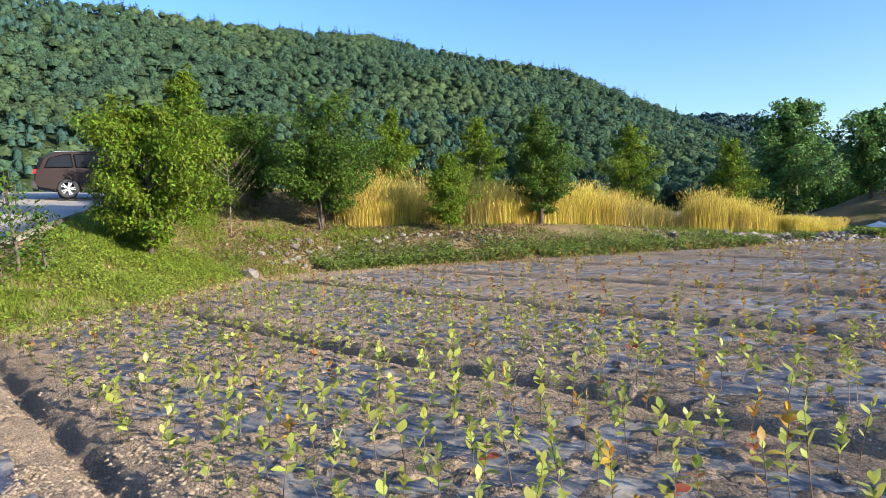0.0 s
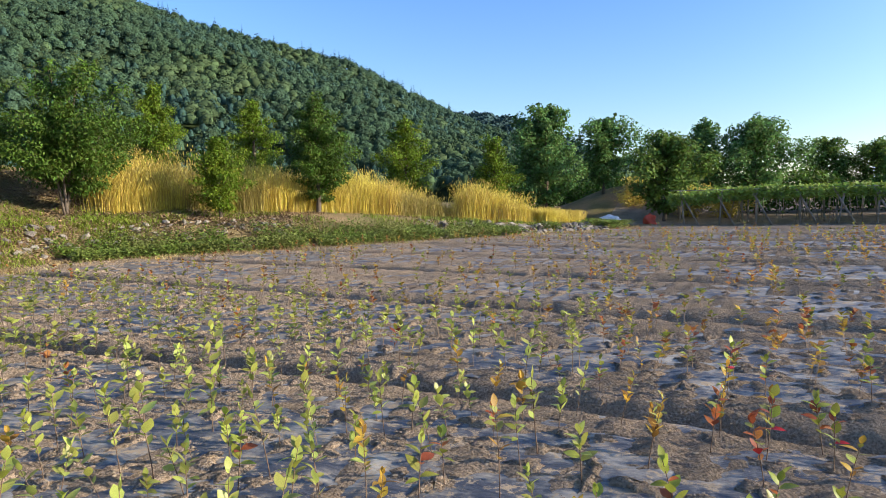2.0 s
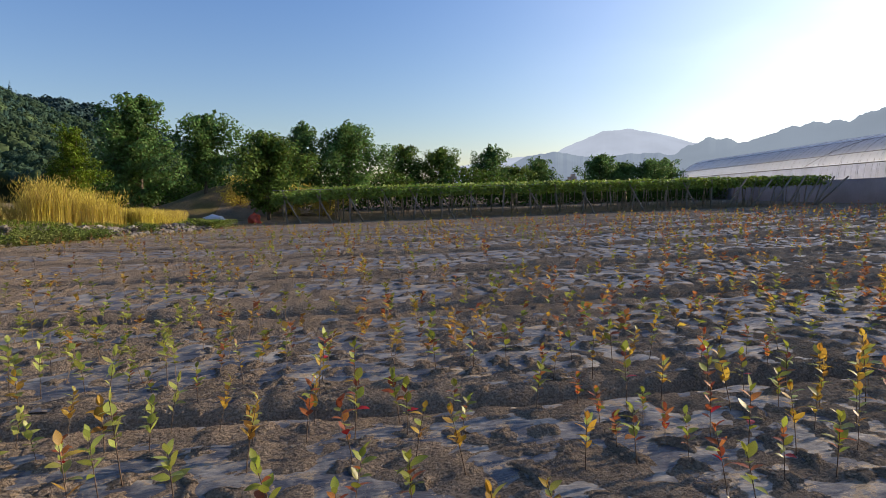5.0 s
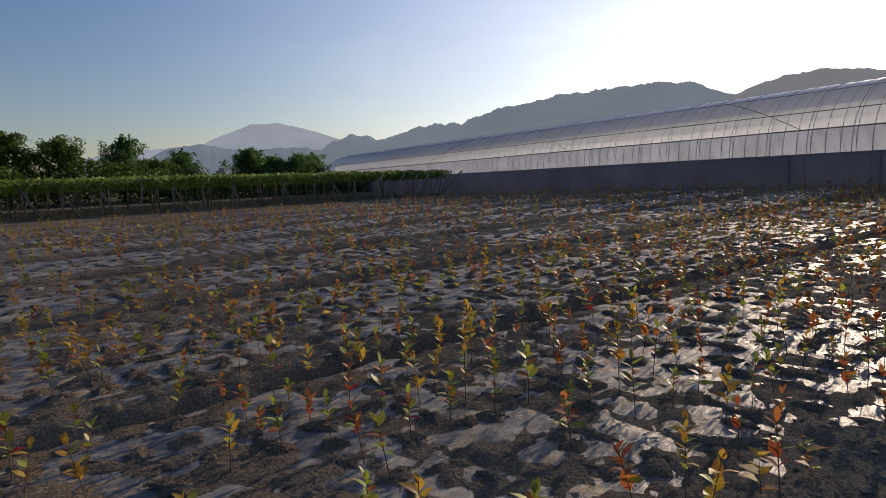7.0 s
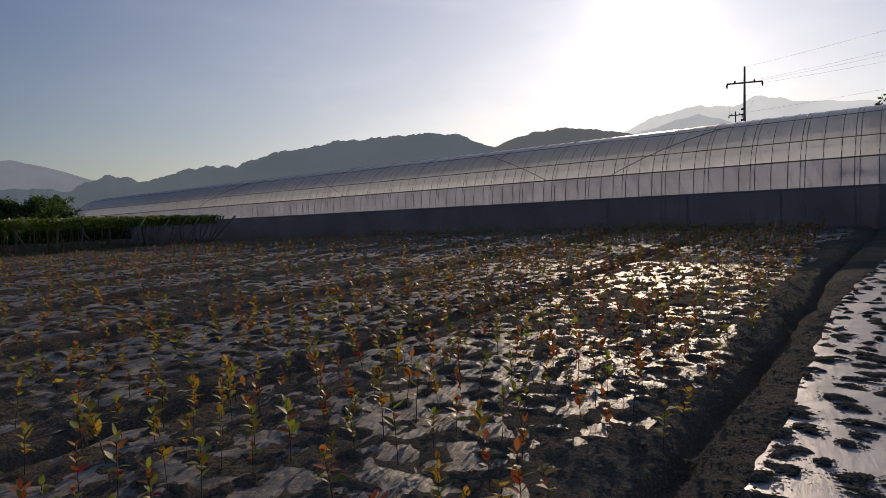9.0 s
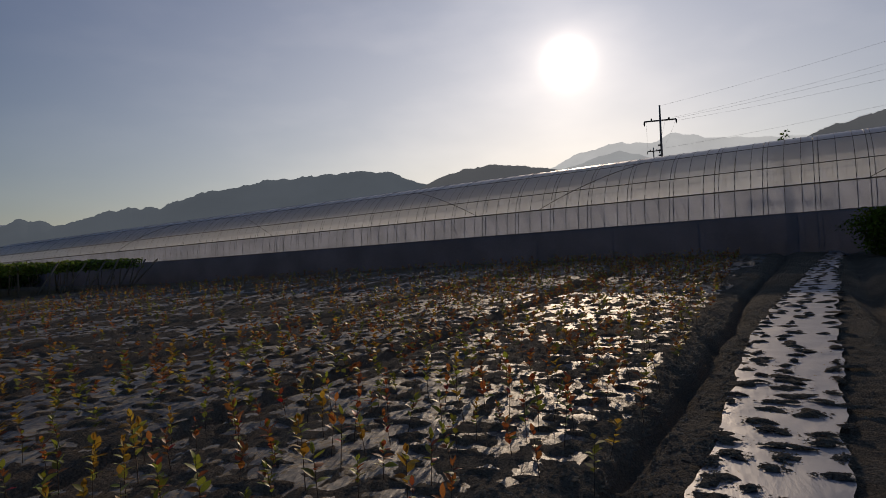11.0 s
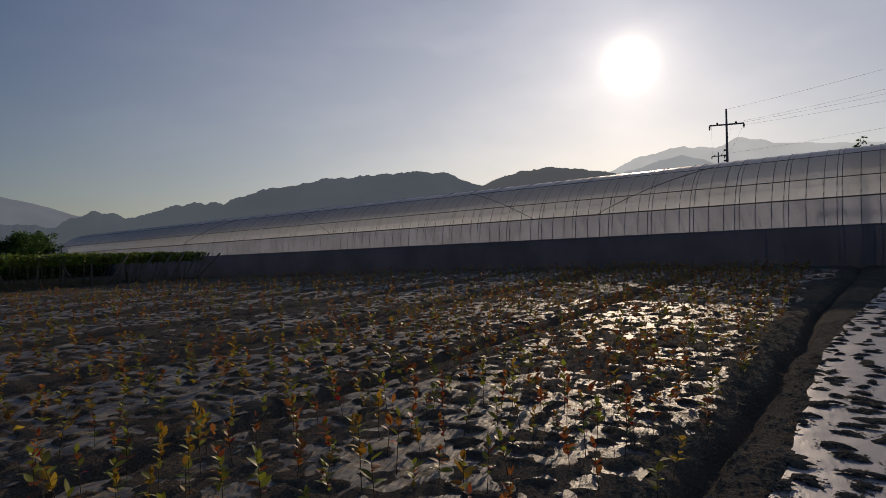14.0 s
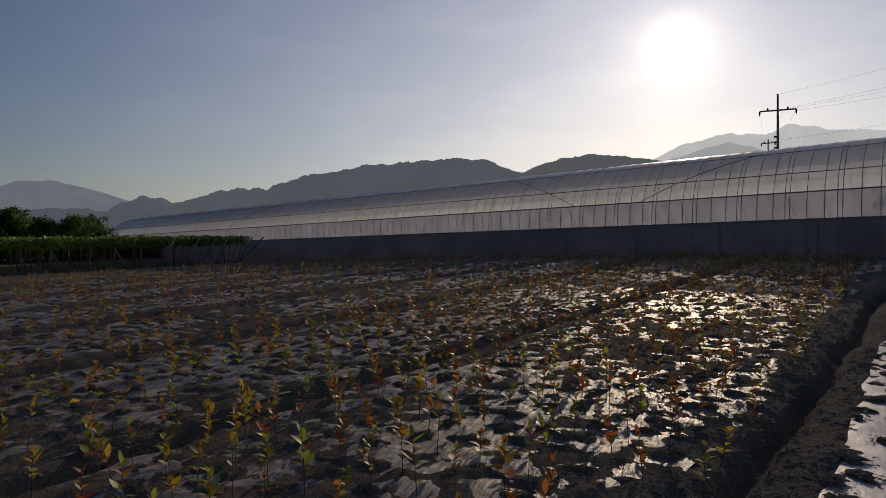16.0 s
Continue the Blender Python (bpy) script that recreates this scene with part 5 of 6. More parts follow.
# leafy young saplings beside the road
for k, (az, d, top) in enumerate(((-73.9, 14.0, 2.75), (-72.2, 14.3, 2.1), (-75.0, 13.2, 2.35))):
    x, y = polar(az, d)
    tree(x - 0.17, y + 0.13, top, 1.05, M_TREE, 90 + k, 110, 0.12, pointed=0.8, label="thin leafy sapling at the road edge", group="saplings by the road", kind_name="sapling")

# golden shrubs by the earth mound
for k, (x, y, top, w) in enumerate(((-2.4, 40.0, 2.7, 1.7), (0.6, 38.5, 2.2, 2.2), (2.6, 39.0, 1.7, 2.4))):
    tree(x, y, top, w, M_GOLD, 120 + k, 900, 0.16, low=0.05, pointed=1.5, stems=3, label="low shrub with golden yellow foliage", category="shrub", group="golden shrubs by the mound", kind_name="shrub")

# low growth behind the trellis
g = np.random.default_rng(151)
n = 46000
x, y = -14 + 60 * g.random(n), 46.0 + 6 * g.random(n)
h = g.random(n) ** 0.6 * (0.7 + 1.5 * fractal(x * 0.35, y * 0.35, 153, 3)) * (1.75 - 0.75 * smooth((x - 15) / 8))
L = 0.16 + 0.14 * g.random(n)
v, f = leaf_cards(np.stack([x, y, land(x, y) + h], -1), g.normal(size=(n, 3)), g.normal(size=(n, 3)) * 0.6 + np.array([0.4, -0.4, 0.7]), L, L * 0.7)
tagged(new("undergrowth", np_mesh("undergrowth", v, f, M_TREE)), "dark green undergrowth beneath the trees", "bushes", kind="stuff")

# a far tower block on the plain
bm = bmesh.new()
bmesh.ops.create_cube(bm, size=1.0, matrix=Matrix.Translation((0, 0, 4.0)) @ Matrix.Diagonal((2.0, 2.0, 8.0, 1)))
bmesh.ops.create_cube(bm, size=1.0, matrix=Matrix.Translation((0, 0, 8.15)) @ Matrix.Diagonal((2.2, 2.2, 0.3, 1)))
bmesh.ops.create_cube(bm, size=1.0, matrix=Matrix.Translation((0.3, 0, 8.7)) @ Matrix.Diagonal((1.1, 1.1, 0.8, 1)))
tower = thing("tower", (87.0, 179.0, -3.2), "grey block tower far across the plain", "tower")
part("wall", bm, M_CONCRETE, tower)

# ---------- greenhouse ----------
GN = np.array([math.sin(radians(101.5)), math.cos(radians(101.5))])  # from the field towards the house
GD = np.array([math.sin(radians(11.5)), math.cos(radians(11.5))])  # along the house
G_S0, G_S1, G_WIDE, G_EAVE, G_TOP = -24.0, 63.0, 8.4, 1.38, 4.62


def house_floor(s):
    return 1.02 - 0.0145 * s


def arch(t):
    """Across and up the hoop; t runs from the near foot to the far foot."""
    t = np.asarray(t, float)
    k = 0.16
    a = np.clip((t - k) / (1 - 2 * k), 0, 1) * np.pi
    w = np.where(t < k, 0, np.where(t > 1 - k, G_WIDE, G_WIDE / 2 * (1 - np.sign(np.cos(a)) * np.abs(np.cos(a)) ** 0.88)))
    h = np.where(t < k, G_EAVE * t / k, np.where(t > 1 - k, G_EAVE * (1 - t) / k, G_EAVE + (G_TOP - G_EAVE) * np.abs(np.sin(a)) ** 0.85))
    return w, h


def house_point(s, w, h):
    s, w, h = np.broadcast_arrays(np.asarray(s, float), np.asarray(w, float), np.asarray(h, float))
    x = GN[0] * (27.0 + w) + GD[0] * s
    y = GN[1] * (27.0 + w) + GD[1] * s
    h = np.where(h > G_EAVE, G_EAVE + (h - G_EAVE) * (1 - 0.0024 * np.clip(s, -10, 70)), h)
    return np.stack([x, y, house_floor(s) + h], -1)


house = thing("greenhouse", (float(GN[0] * 27), float(GN[1] * 27), 0.0), "long arched greenhouse covered in milky plastic film", "greenhouse")
H0 = np.array(house.location)


def house_part(name, v, f, mat, label="", smooth_it=False):
    return put(name, np_mesh(name, v - H0, f, mat, smooth=smooth_it), house, label)


ss = np.arange(G_S0 + 0.2 - 0.2835, G_S1 + 0.01, 0.2835)
hoop_t = np.linspace(0.16, 0.84, 30)
W, Hh = arch(np.linspace(0.216, 0.784, 30))
sag = -0.006 * (1 - np.cos((ss - G_S0 - 0.2) / 0.567 * 2 * np.pi)) - 0.004  # film dips between the hoops
V = house_point(ss[:, None], W[None], Hh[None] + sag[:, None] * (W[None] > 0.05))
house_part("film_cover", V[:, :16].reshape(-1, 3), grid_faces(len(ss), 16)[:, ::-1], M_SHEET, "milky translucent plastic film", True)
sunward = house_part("film_cover", V[:, 15:].reshape(-1, 3), grid_faces(len(ss), 15)[:, ::-1], M_SHEET, "milky translucent plastic film", True)
sunward.visible_shadow = False  # clear sheet that lets the low sun in
for t0, t1_ in ((0.158, 0.216), (0.784, 0.842)):
    W, Hh = arch(np.linspace(t0, t1_, 5))
    V = house_point(ss[:, None], W[None], Hh[None] - 0.004)
    house_part("side_film", V.reshape(-1, 3), grid_faces(len(ss), 5)[:, ::-1], M_SIDE, "clouded grey rolled side film", True)
for w0, nm in ((0.0, "skirt"), (G_WIDE, "skirt")):
    hh = np.linspace(-0.35, G_EAVE - 0.02, 7)
    bulge = 0.05 * np.sin(np.linspace(0, np.pi, 7))[None] * (1 if w0 else -1) + 0.02 * np.sin(ss * 2.1)[:, None]
    V = house_point(ss[:, None], w0 + bulge + (0.09 if w0 else -0.09), hh[None])
    house_part(nm, V.reshape(-1, 3), grid_faces(len(ss), 7), M_SKIRT, "dark grey rolled side film", True)
for s in (G_S0, G_S1):
    tt = np.linspace(0, 1, 40)
    W, Hh = arch(tt)
    top = house_point(s, W, Hh)
    low = house_point(s, W, 0 * Hh - 0.3)
    house_part("end_wall", np.stack([low, top], 1).reshape(-1, 3), grid_faces(40, 2), M_SHEET)
# hoops: single and doubled by turns
HOOP_T = np.concatenate([[0.0], hoop_t, [1.0]])
HW, HH = arch(HOOP_T)
for k, s in enumerate(np.arange(G_S0 + 0.2, G_S1, 0.567)):
    for extra in ((0.0, 0.16) if k % 3 == 0 else (0.0,)):
        v, f = tube(house_point(s + extra, HW * (1 - 0.01 / G_WIDE) + 0.005, HH - 0.008 * (HH > 0.1)), 0.014, 4)
        house_part("hoop", v, f, M_DARKSTEEL)


def rail(name, t, radius, mat=M_DARKSTEEL, out=0.03):
    w, h = arch(t)
    s = np.linspace(G_S0, G_S1, 40)
    v, f = tube(house_point(s, w - out, h + out * 0.5), radius, 5)
    house_part(name, v, f, mat)


rail("side_rail", 0.157, 0.028)
rail("middle_rail", 0.216, 0.028)
rail("purlin", 0.272, 0.018)
rail("purlin", 0.37, 0.014)
rail("purlin", 0.56, 0.014)
rail("side_rail", 0.843, 0.035)
# slanting wind braces seen through the film
for s0, s1 in ((14.0, 18.6), (6.4, 11.0), (27.5, 32.0), (-6.0, -1.4), (38.5, 43)):
    ts = np.linspace(0, 1, 12)
    tt = 0.38 - 0.165 * ts if s0 in (14.0, 27.5) else 0.215 + 0.165 * ts
    w, h = arch(tt)
    v, f = tube(house_point(s1 + (s0 - s1) * ts, w - 0.02, h), 0.014, 4)
    house_part("wind_brace", v, f, M_DARKSTEEL)
# posts along the skirt
v, f = tube(np.array([(0, 0, -0.3), (0, 0, G_EAVE)]), 0.028, 5)
post_me = np_mesh("post", v, f, M_DARKSTEEL)
for s in np.arange(G_S0 + 1.0, G_S1, 3.4):
    ob = put("post", post_me, house)
    ob.location = tuple((house_point(s, -0.03, 0) - H0).tolist())

# ---------- grape trellis ----------
TY0, TY1, TX0, TX1 = 31.0, 43.5, -0.3, 31.2
trellis = thing("grape_trellis", (15.0, 31.0, 0.0), "low grape trellis with posts under a leafy canopy", "trellis")
T0 = np.array((15.0, 31.0, 0.0))


def front_y(x):
    return 31.2 - 0.015 * (x - 2)


g = np.random.default_rng(201)
n = 42000
x = TX0 + (TX1 - TX0) * g.random(n)
y = front_y(x) + (TY1 - TY0) * g.random(n) ** 1.4 - 0.25
z = land(x, y)
hh = 1.16 + 0.54 * g.random(n) ** 0.75 + 0.16 * (fractal(x * 1.1, y * 1.1, 203, 3) - 0.5)
lowered = smooth((3.5 - x) / 4)
hh = hh - 0.25 * lowered
nr = g.normal(size=(n, 3)) * 0.55 + np.array([0.2, -0.3, 0.9])
L = 0.12 + 0.09 * g.random(n)
v, f = leaf_cards(np.stack([x, y, z + hh], -1), g.normal(size=(n, 3)) * np.array([1, 1, 0.5]), nr, L, L * 0.9)
put("canopy", np_mesh("canopy", v - T0, f, M_VINE), trellis, "dense canopy of green grape leaves")
# posts, leaning props, vine stems
v, f = tube(np.array([(0, 0, -0.1), (0, 0, 1.6)]), 0.042, 6)
tp_me = np_mesh("post", v, f, M_WOODPOST)
v, f = tube(np.array([(-0.75, 0.1, 1.55), (0.1, -0.15, -0.08)]), 0.042, 5)
pr_me = np_mesh("prop", v, f, M_WOODPOST)
v, f = tube(np.array([(0, 0, -0.05), (0.03, 0, 0.5), (-0.02, 0.02, 0.95), (0.02, 0, 1.4)]), 0.017, 5)
st_me = np_mesh("vine_stem", v, f, M_WOODPOST)
for k, x in enumerate(np.arange(0.2, TX1, 1.55)):
    for row in range(4):
        yy = front_y(x) + row * 3.1
        px = x + g.normal() * 0.12
        if row == 0 or k % 2 == 0:
            ob = put("post", tp_me, trellis)
            ob.matrix_basis = Matrix.Translation((px - 15.0, yy - 31.0, float(land(px, yy)))) @ pose(0, 0, 0, g.normal() * 3, g.normal() * 3 + (8 if row == 0 and k % 3 == 1 else 0))
        if row == 0 and (k % 2 == 0 or x < 9 or x > 25):
            ob = put("prop", pr_me, trellis)
            ob.matrix_basis = Matrix.Translation((px + 0.55 - 15.0, yy - 0.1 - 31.0, float(land(px, yy)))) @ Matrix.Diagonal((-1 if x > 24 else 1, 1, 1, 1))
for k in range(130):
    px = TX0 + 2.5 + (TX1 - TX0 - 3) * g.random()
    row = int(g.random() * 5)
    py = front_y(px) + 0.7 + row * 2.3 + g.normal() * 0.15
    ob = put("vine_stem", st_me, trellis)
    ob.matrix_basis = Matrix.Translation((px - 15.0, py - 31.0, float(land(px, py)))) @ pose(0, 0, 0, g.normal() * 4, g.normal() * 4, g.random() * 360)
for row in range(3):
    xs = np.linspace(TX0, TX1, 24)
    v, f = tube(np.stack([xs, front_y(xs) + row * 3.1, land(xs, front_y(xs) + row * 3.1) + 1.6], -1), 0.012, 4)
    put("wire", np_mesh("wire", v - T0, f, M_STEEL), trellis)
# stout props that lean outwards at the greenhouse end
v, f = tube(np.array([(0.95, -0.55, 1.62), (0.45, -0.25, 0.75), (0, 0, -0.05)]), (0.045, 0.05, 0.055), 6)
lean_me = np_mesh("prop", v, f, M_WOODPOST)
for k, px in enumerate((24.3, 25.9, 27.3, 28.4, 29.5, 30.3)):
    py = front_y(px) - 0.05
    ob = put("prop", lean_me, trellis)
    ob.matrix_basis = Matrix.Translation((px - 15.0, py - 31.0, float(land(px, py)))) @ pose(0, 0, 0, 0, g.normal() * 3, g.normal() * 8 + 10)
# corner prop at the far end
v, f = tube(np.array([(31.9, 30.0, float(land(31.9, 30.0)) + 1.62), (30.9, 31.2, float(land(30.9, 31.2)) - 0.05)]), 0.055, 6)
put("prop", np_mesh("prop", v - T0, f, M_WOODPOST), trellis)

# ---------- utility poles and wires ----------


def utility_pole(x, y, base, top, seed, small=False):
    root = thing("utility_pole", (x, y, base), "tall utility pole with crossarm and insulators against the sky" if not small else "distant utility pole with a short crossarm", "utility pole")
    h = top - base
    v, f = tube(np.array([(0, 0, -0.3), (0, 0, h * 0.5), (0, 0, h)]), np.array([0.14, 0.115, 0.075]), 8)
    put("mast", np_mesh("mast", v, f, M_POLE, smooth=True), root)
    a = np.array([math.cos(radians(-12)), math.sin(radians(-12)), 0])
    side = np.array([-a[1], a[0], 0]) if not small else a
    side = np.array([0.05, -1.0, 0])
    arm = 1.35 if not small else 0.8
    zc = h - 1.35 if not small else h - 0.5
    v, f = tube(np.array([side * -arm, side * arm]) + np.array([0, 0, zc]), 0.07, 4)
    put("crossarm", np_mesh("crossarm", v, f, M_POLE), root)
    for k in (-1.0, -0.55, 0.55, 1.0):
        p = side * arm * k + np.array([0, 0, zc])
        dn = -0.4 if abs(k) == 1.0 else 0.25
        v, f = tube(np.array([p, p + (0, 0, dn * 0.5), p + (0, 0, dn)]), np.array([0.05, 0.08, 0.03]), 6)
        put("insulator", np_mesh("insulator", v, f, M_BLACK), root)
    if not small:
        v, f = tube(np.array([side * 0.05 + (0, 0, zc), side * -0.9 + (0, 0, zc - 0.02)]), 0.05, 4)
        put("brace", np_mesh("brace", v, f, M_POLE), root)
        for k in range(4):
            p = np.array([0.0, 0.28, zc - 2.2 - 0.45 * k])
            v, f = tube(np.array([p, p + (0, -0.3, 0)]), 0.08, 5)
            put("bracket", np_mesh("bracket", v, f, M_BLACK), root)
    return root


utility_pole(60.0, -0.2, 1.0, 13.75, 1)
utility_pole(94.0, 0.7, 2.0, 14.9, 2, True)
# wires fan out from the crossarm and rise towards the next pole
for dy, z0, az1, rise in ((-1.0, 12.55, 114.0, 0.233), (-1.2, 12.45, 114.0, 0.222), (-1.35, 12.25, 114.0, 0.206), (0.0, 9.9, 114.0, 0.176), (0.0, 13.7, 114.0, 0.263)):
    t = np.linspace(0, 1, 24)
    ax, ay = 60.0, -0.2 + dy
    bx, by = polar(az1, 52.0)
    bz = 1.53 + 52.0 * rise
    v, f = tube(np.stack([ax + (bx - ax) * t, ay + (by - ay) * t, z0 + (bz - z0) * t - 0.25 * 4 * t * (1 - t)], -1), 0.0055, 4)
    tagged(new("power_line", np_mesh("power_line", v, f, M_BLACK)), "thin black overhead power line", "cable", "overhead power lines", "structure")
for dy in (-1.3, -0.4, 1.2):  # on to the pole behind
    t = np.linspace(0, 1, 10)
    v, f = tube(np.stack([60 + 34 * t, -0.2 + dy + (0.9 - 0.4 * dy) * t, 12.3 + 2.1 * t - 0.5 * 4 * t * (1 - t)], -1), 0.0055, 4)
    tagged(new("power_line", np_mesh("power_line", v, f, M_BLACK)), "thin black overhead power line", "cable", "overhead power lines", "structure")
# conifer tops over the greenhouse ridge
for k, (az, d, top, w) in enumerate(((99.1, 60.0, 10.5, 1.8), (100.3, 62.0, 10.25, 1.4))):
    x, y = polar(az, d)
    tree(x, y, top, w, M_TREE_DARK, 300 + k, 1500, 0.3, base=1.0, low=0.3, pointed=0.3, label="dark tree top rising behind the greenhouse", group="trees behind the greenhouse")
# shrub at the end of the narrow bed
x, y = polar(105.6, 24.0)
tree(x, y, 2.3, 1.8, M_TREE_LIGHT, 310, 1500, 0.16, low=0.05, pointed=1.2, label="green shrub beside the greenhouse wall", category="shrub", kind_name="shrub")

# ---------- bag and orange tarp by the trellis ----------


def lump(name, x, y, sx, sy, sz, turn, mat, seed, label, category):
    bm = bmesh.new()
    bmesh.ops.create_icosphere(bm, subdivisions=3, radius=1.0)
    noise.seed_set(seed)
    for vert in bm.verts:
        k = 0.75 + 0.5 * noise.noise(vert.co * 1.4) + 0.18 * noise.noise(vert.co * 4.0)
        vert.co = Vector((vert.co.x * sx, vert.co.y * sy, max(vert.co.z, -0.35) * sz)) * k
    for fc in bm.faces:
        fc.smooth = True
    me = bpy.data.meshes.new(name)
    bm.to_mesh(me)
    bm.free()
    me.materials.append(mat)
    ob = new(name, me)
    ob.matrix_basis = pose(x, y, float(land(x, y)) + 0.25 * sz, 0, 0, turn)
    tagged(ob, label, category)


lump("sack", -2.9, 31.6, 0.7, 0.38, 0.42, -25, M_BAG, 4, "white woven plastic sack slumped at the field edge", "sack")
lump("tarpaulin", -1.15, 32.6, 0.42, 0.4, 0.48, 10, M_ORANGE, 6, "orange-red tarpaulin bundle under the tree", "tarpaulin")

# ---------- parked car ----------
CAR = thing("car", (-25.5, 9.0, 0.0), "dark brown estate car parked on the farm road", "car")
cz = float(yard_height(-25.5, 9.0)) + 0.05
CAR.matrix_basis = pose(-25.0, 10.58, cz, 0, 0, 90 - 20 + 1)  # +x is the car's nose


def slab(profile, y0, y1, inset=0.0):
    """A side profile drawn across the car, with tucked-in edges."""
    bm = bmesh.new()
    rows = []
    for yy, k in ((y0, inset), (y0 + 0.10, 0.0), (y1 - 0.10, 0.0), (y1, inset)):
        cx = sum(p[0] for p in profile) / len(profile)
        cz_ = sum(p[1] for p in profile) / len(profile)
        rows.append([bm.verts.new((cx + (px - cx) * (1 - k), yy, cz_ + (pz - cz_) * (1 - k))) for px, pz in profile])
    n = len(profile)
    for a, b in zip(rows[:-1], rows[1:]):
        for i in range(n):
            bm.faces.new((a[i], a[(i + 1) % n], b[(i + 1) % n], b[i]))
    bm.faces.new(rows[0][::-1])
    bm.faces.new(rows[-1])
    bmesh.ops.recalc_face_normals(bm, faces=bm.faces)
    return bm


low_body = [(-2.35, 0.42), (-2.42, 0.62), (-2.36, 1.02), (-1.2, 1.06), (0.9, 1.04), (1.75, 0.96), (2.25, 0.82), (2.38, 0.62), (2.3, 0.36), (1.85, 0.28), (1.78, 0.55), (1.45, 0.72), (1.12, 0.55), (1.05, 0.27),
            (-1.0, 0.27), (-1.08, 0.55), (-1.4, 0.72), (-1.73, 0.55), (-1.8, 0.30)]
part("body", slab(low_body, -0.92, 0.92, 0.02), M_CAR, CAR, "dark brown painted body")
cabin = [(-2.33, 1.0), (-2.15, 1.42), (-1.75, 1.64), (-0.2, 1.70), (0.55, 1.62), (1.25, 1.05)]
part("cabin", slab(cabin, -0.80, 0.80, 0.06), M_CAR, CAR)
for yy in (-0.805, 0.805):
    for pane in ([(-2.05, 1.10), (-1.9, 1.42), (-1.45, 1.55), (-1.25, 1.55), (-1.2, 1.10)], [(-1.1, 1.10), (-1.15, 1.55), (-0.3, 1.58), (-0.25, 1.10)], [(-0.15, 1.10), (-0.2, 1.58), (0.45, 1.52), (0.95, 1.10)]):
        bm = slab(pane, yy - 0.012, yy + 0.012, 0.0)
        part("side_window", bm, M_CARGLASS, CAR)
    bm = slab([(-1.75, 1.63), (-1.75, 1.67), (0.3, 1.71), (0.3, 1.67)], yy * 0.85 - 0.02, yy * 0.85 + 0.02)
    part("roof_rail", bm, M_PLATE, CAR)
    bm = slab([(-2.44, 0.86), (-2.39, 1.02), (-2.30, 1.02), (-2.31, 0.87)], yy * 1.06 - 0.06, yy * 1.06 + 0.06, 0.05)
    part("tail_light", bm, M_TAIL, CAR)
    bm = slab([(2.0, 0.72), (2.02, 0.86), (2.34, 0.78), (2.36, 0.68)], yy * 0.95 - 0.12, yy * 0.95 + 0.1, 0.05)
    part("headlight", bm, M_PLATE, CAR)
part("rear_window", slab([(-2.34, 1.06), (-2.2, 1.40), (-2.17, 1.40), (-2.30, 1.06)], -0.62, 0.62), M_CARGLASS, CAR)
part("windscreen", slab([(0.62, 1.58), (1.22, 1.08), (1.25, 1.10), (0.66, 1.60)], -0.66, 0.66), M_CARGLASS, CAR)
part("bumper", slab([(-2.48, 0.36), (-2.48, 0.60), (-2.36, 0.62), (-2.30, 0.34)], -0.9, 0.9, 0.03), M_BLACK, CAR)
for wx in (-1.4, 1.45):
    for wy in (-0.84, 0.84):
        sgn = -1 if wy < 0 else 1
        wheel = put("wheel", None, CAR)
        wheel.location = (wx, wy, 0.34)
        ang = np.linspace(0, 2 * np.pi, 29)
        ring = np.stack([np.cos(ang) * 0.28, 0 * ang, np.sin(ang) * 0.28], -1)
        bm = bmesh.new()
        for rr0, rr1, dep in ((0.34, 0.235, 0.11),):
            prof = [(rr1, -dep), (rr0 - 0.03, -dep), (rr0, -dep + 0.03), (rr0, dep - 0.03), (rr0 - 0.03, dep), (rr1, dep)]
            vv = [[bm.verts.new((math.cos(a) * pr, py, math.sin(a) * pr)) for pr, py in prof] for a in np.linspace(0, 2 * math.pi, 28, endpoint=False)]
            for i in range(28):
                for j in range(len(prof) - 1):
                    bm.faces.new((vv[i][j], vv[i][j + 1], vv[(i + 1) % 28][j + 1], vv[(i + 1) % 28][j]))
        bmesh.ops.recalc_face_normals(bm, faces=bm.faces)
        part("tyre", bm, M_BLACK, wheel)
        bm = bmesh.new()
        for k in range(10):
            a = (k // 2) * 2 * math.pi / 5 + (0.19 if k % 2 else -0.19)
            bmesh.ops.create_cube(bm, size=1.0, matrix=Matrix.Rotation(a, 4, "Y") @ Matrix.Translation((0.13, sgn * 0.075, 0)) @ Matrix.Diagonal((0.21, 0.03, 0.04, 1)))
        bmesh.ops.create_cone(bm, cap_ends=True, segments=20, radius1=0.07, radius2=0.05, depth=0.05, matrix=Matrix.Translation((0, sgn * 0.085, 0)) @ Matrix.Rotation(math.pi / 2, 4, "X"))
        for rr0, rr1 in ((0.245, 0.215),):
            vv = [[bm.verts.new((math.cos(a) * pr, sgn * py, math.sin(a) * pr)) for pr, py in ((rr1, 0.06), (rr0, 0.10), (rr0, -0.08))] for a in np.linspace(0, 2 * math.pi, 28, endpoint=False)]
            for i in range(28):
                for j in range(2):
                    bm.faces.new((vv[i][j], vv[i][j + 1], vv[(i + 1) % 28][j + 1], vv[(i + 1) % 28][j]))
        part("rim", bm, M_ALLOY, wheel, "silver five-spoke rim")

# ---------- seedlings ----------


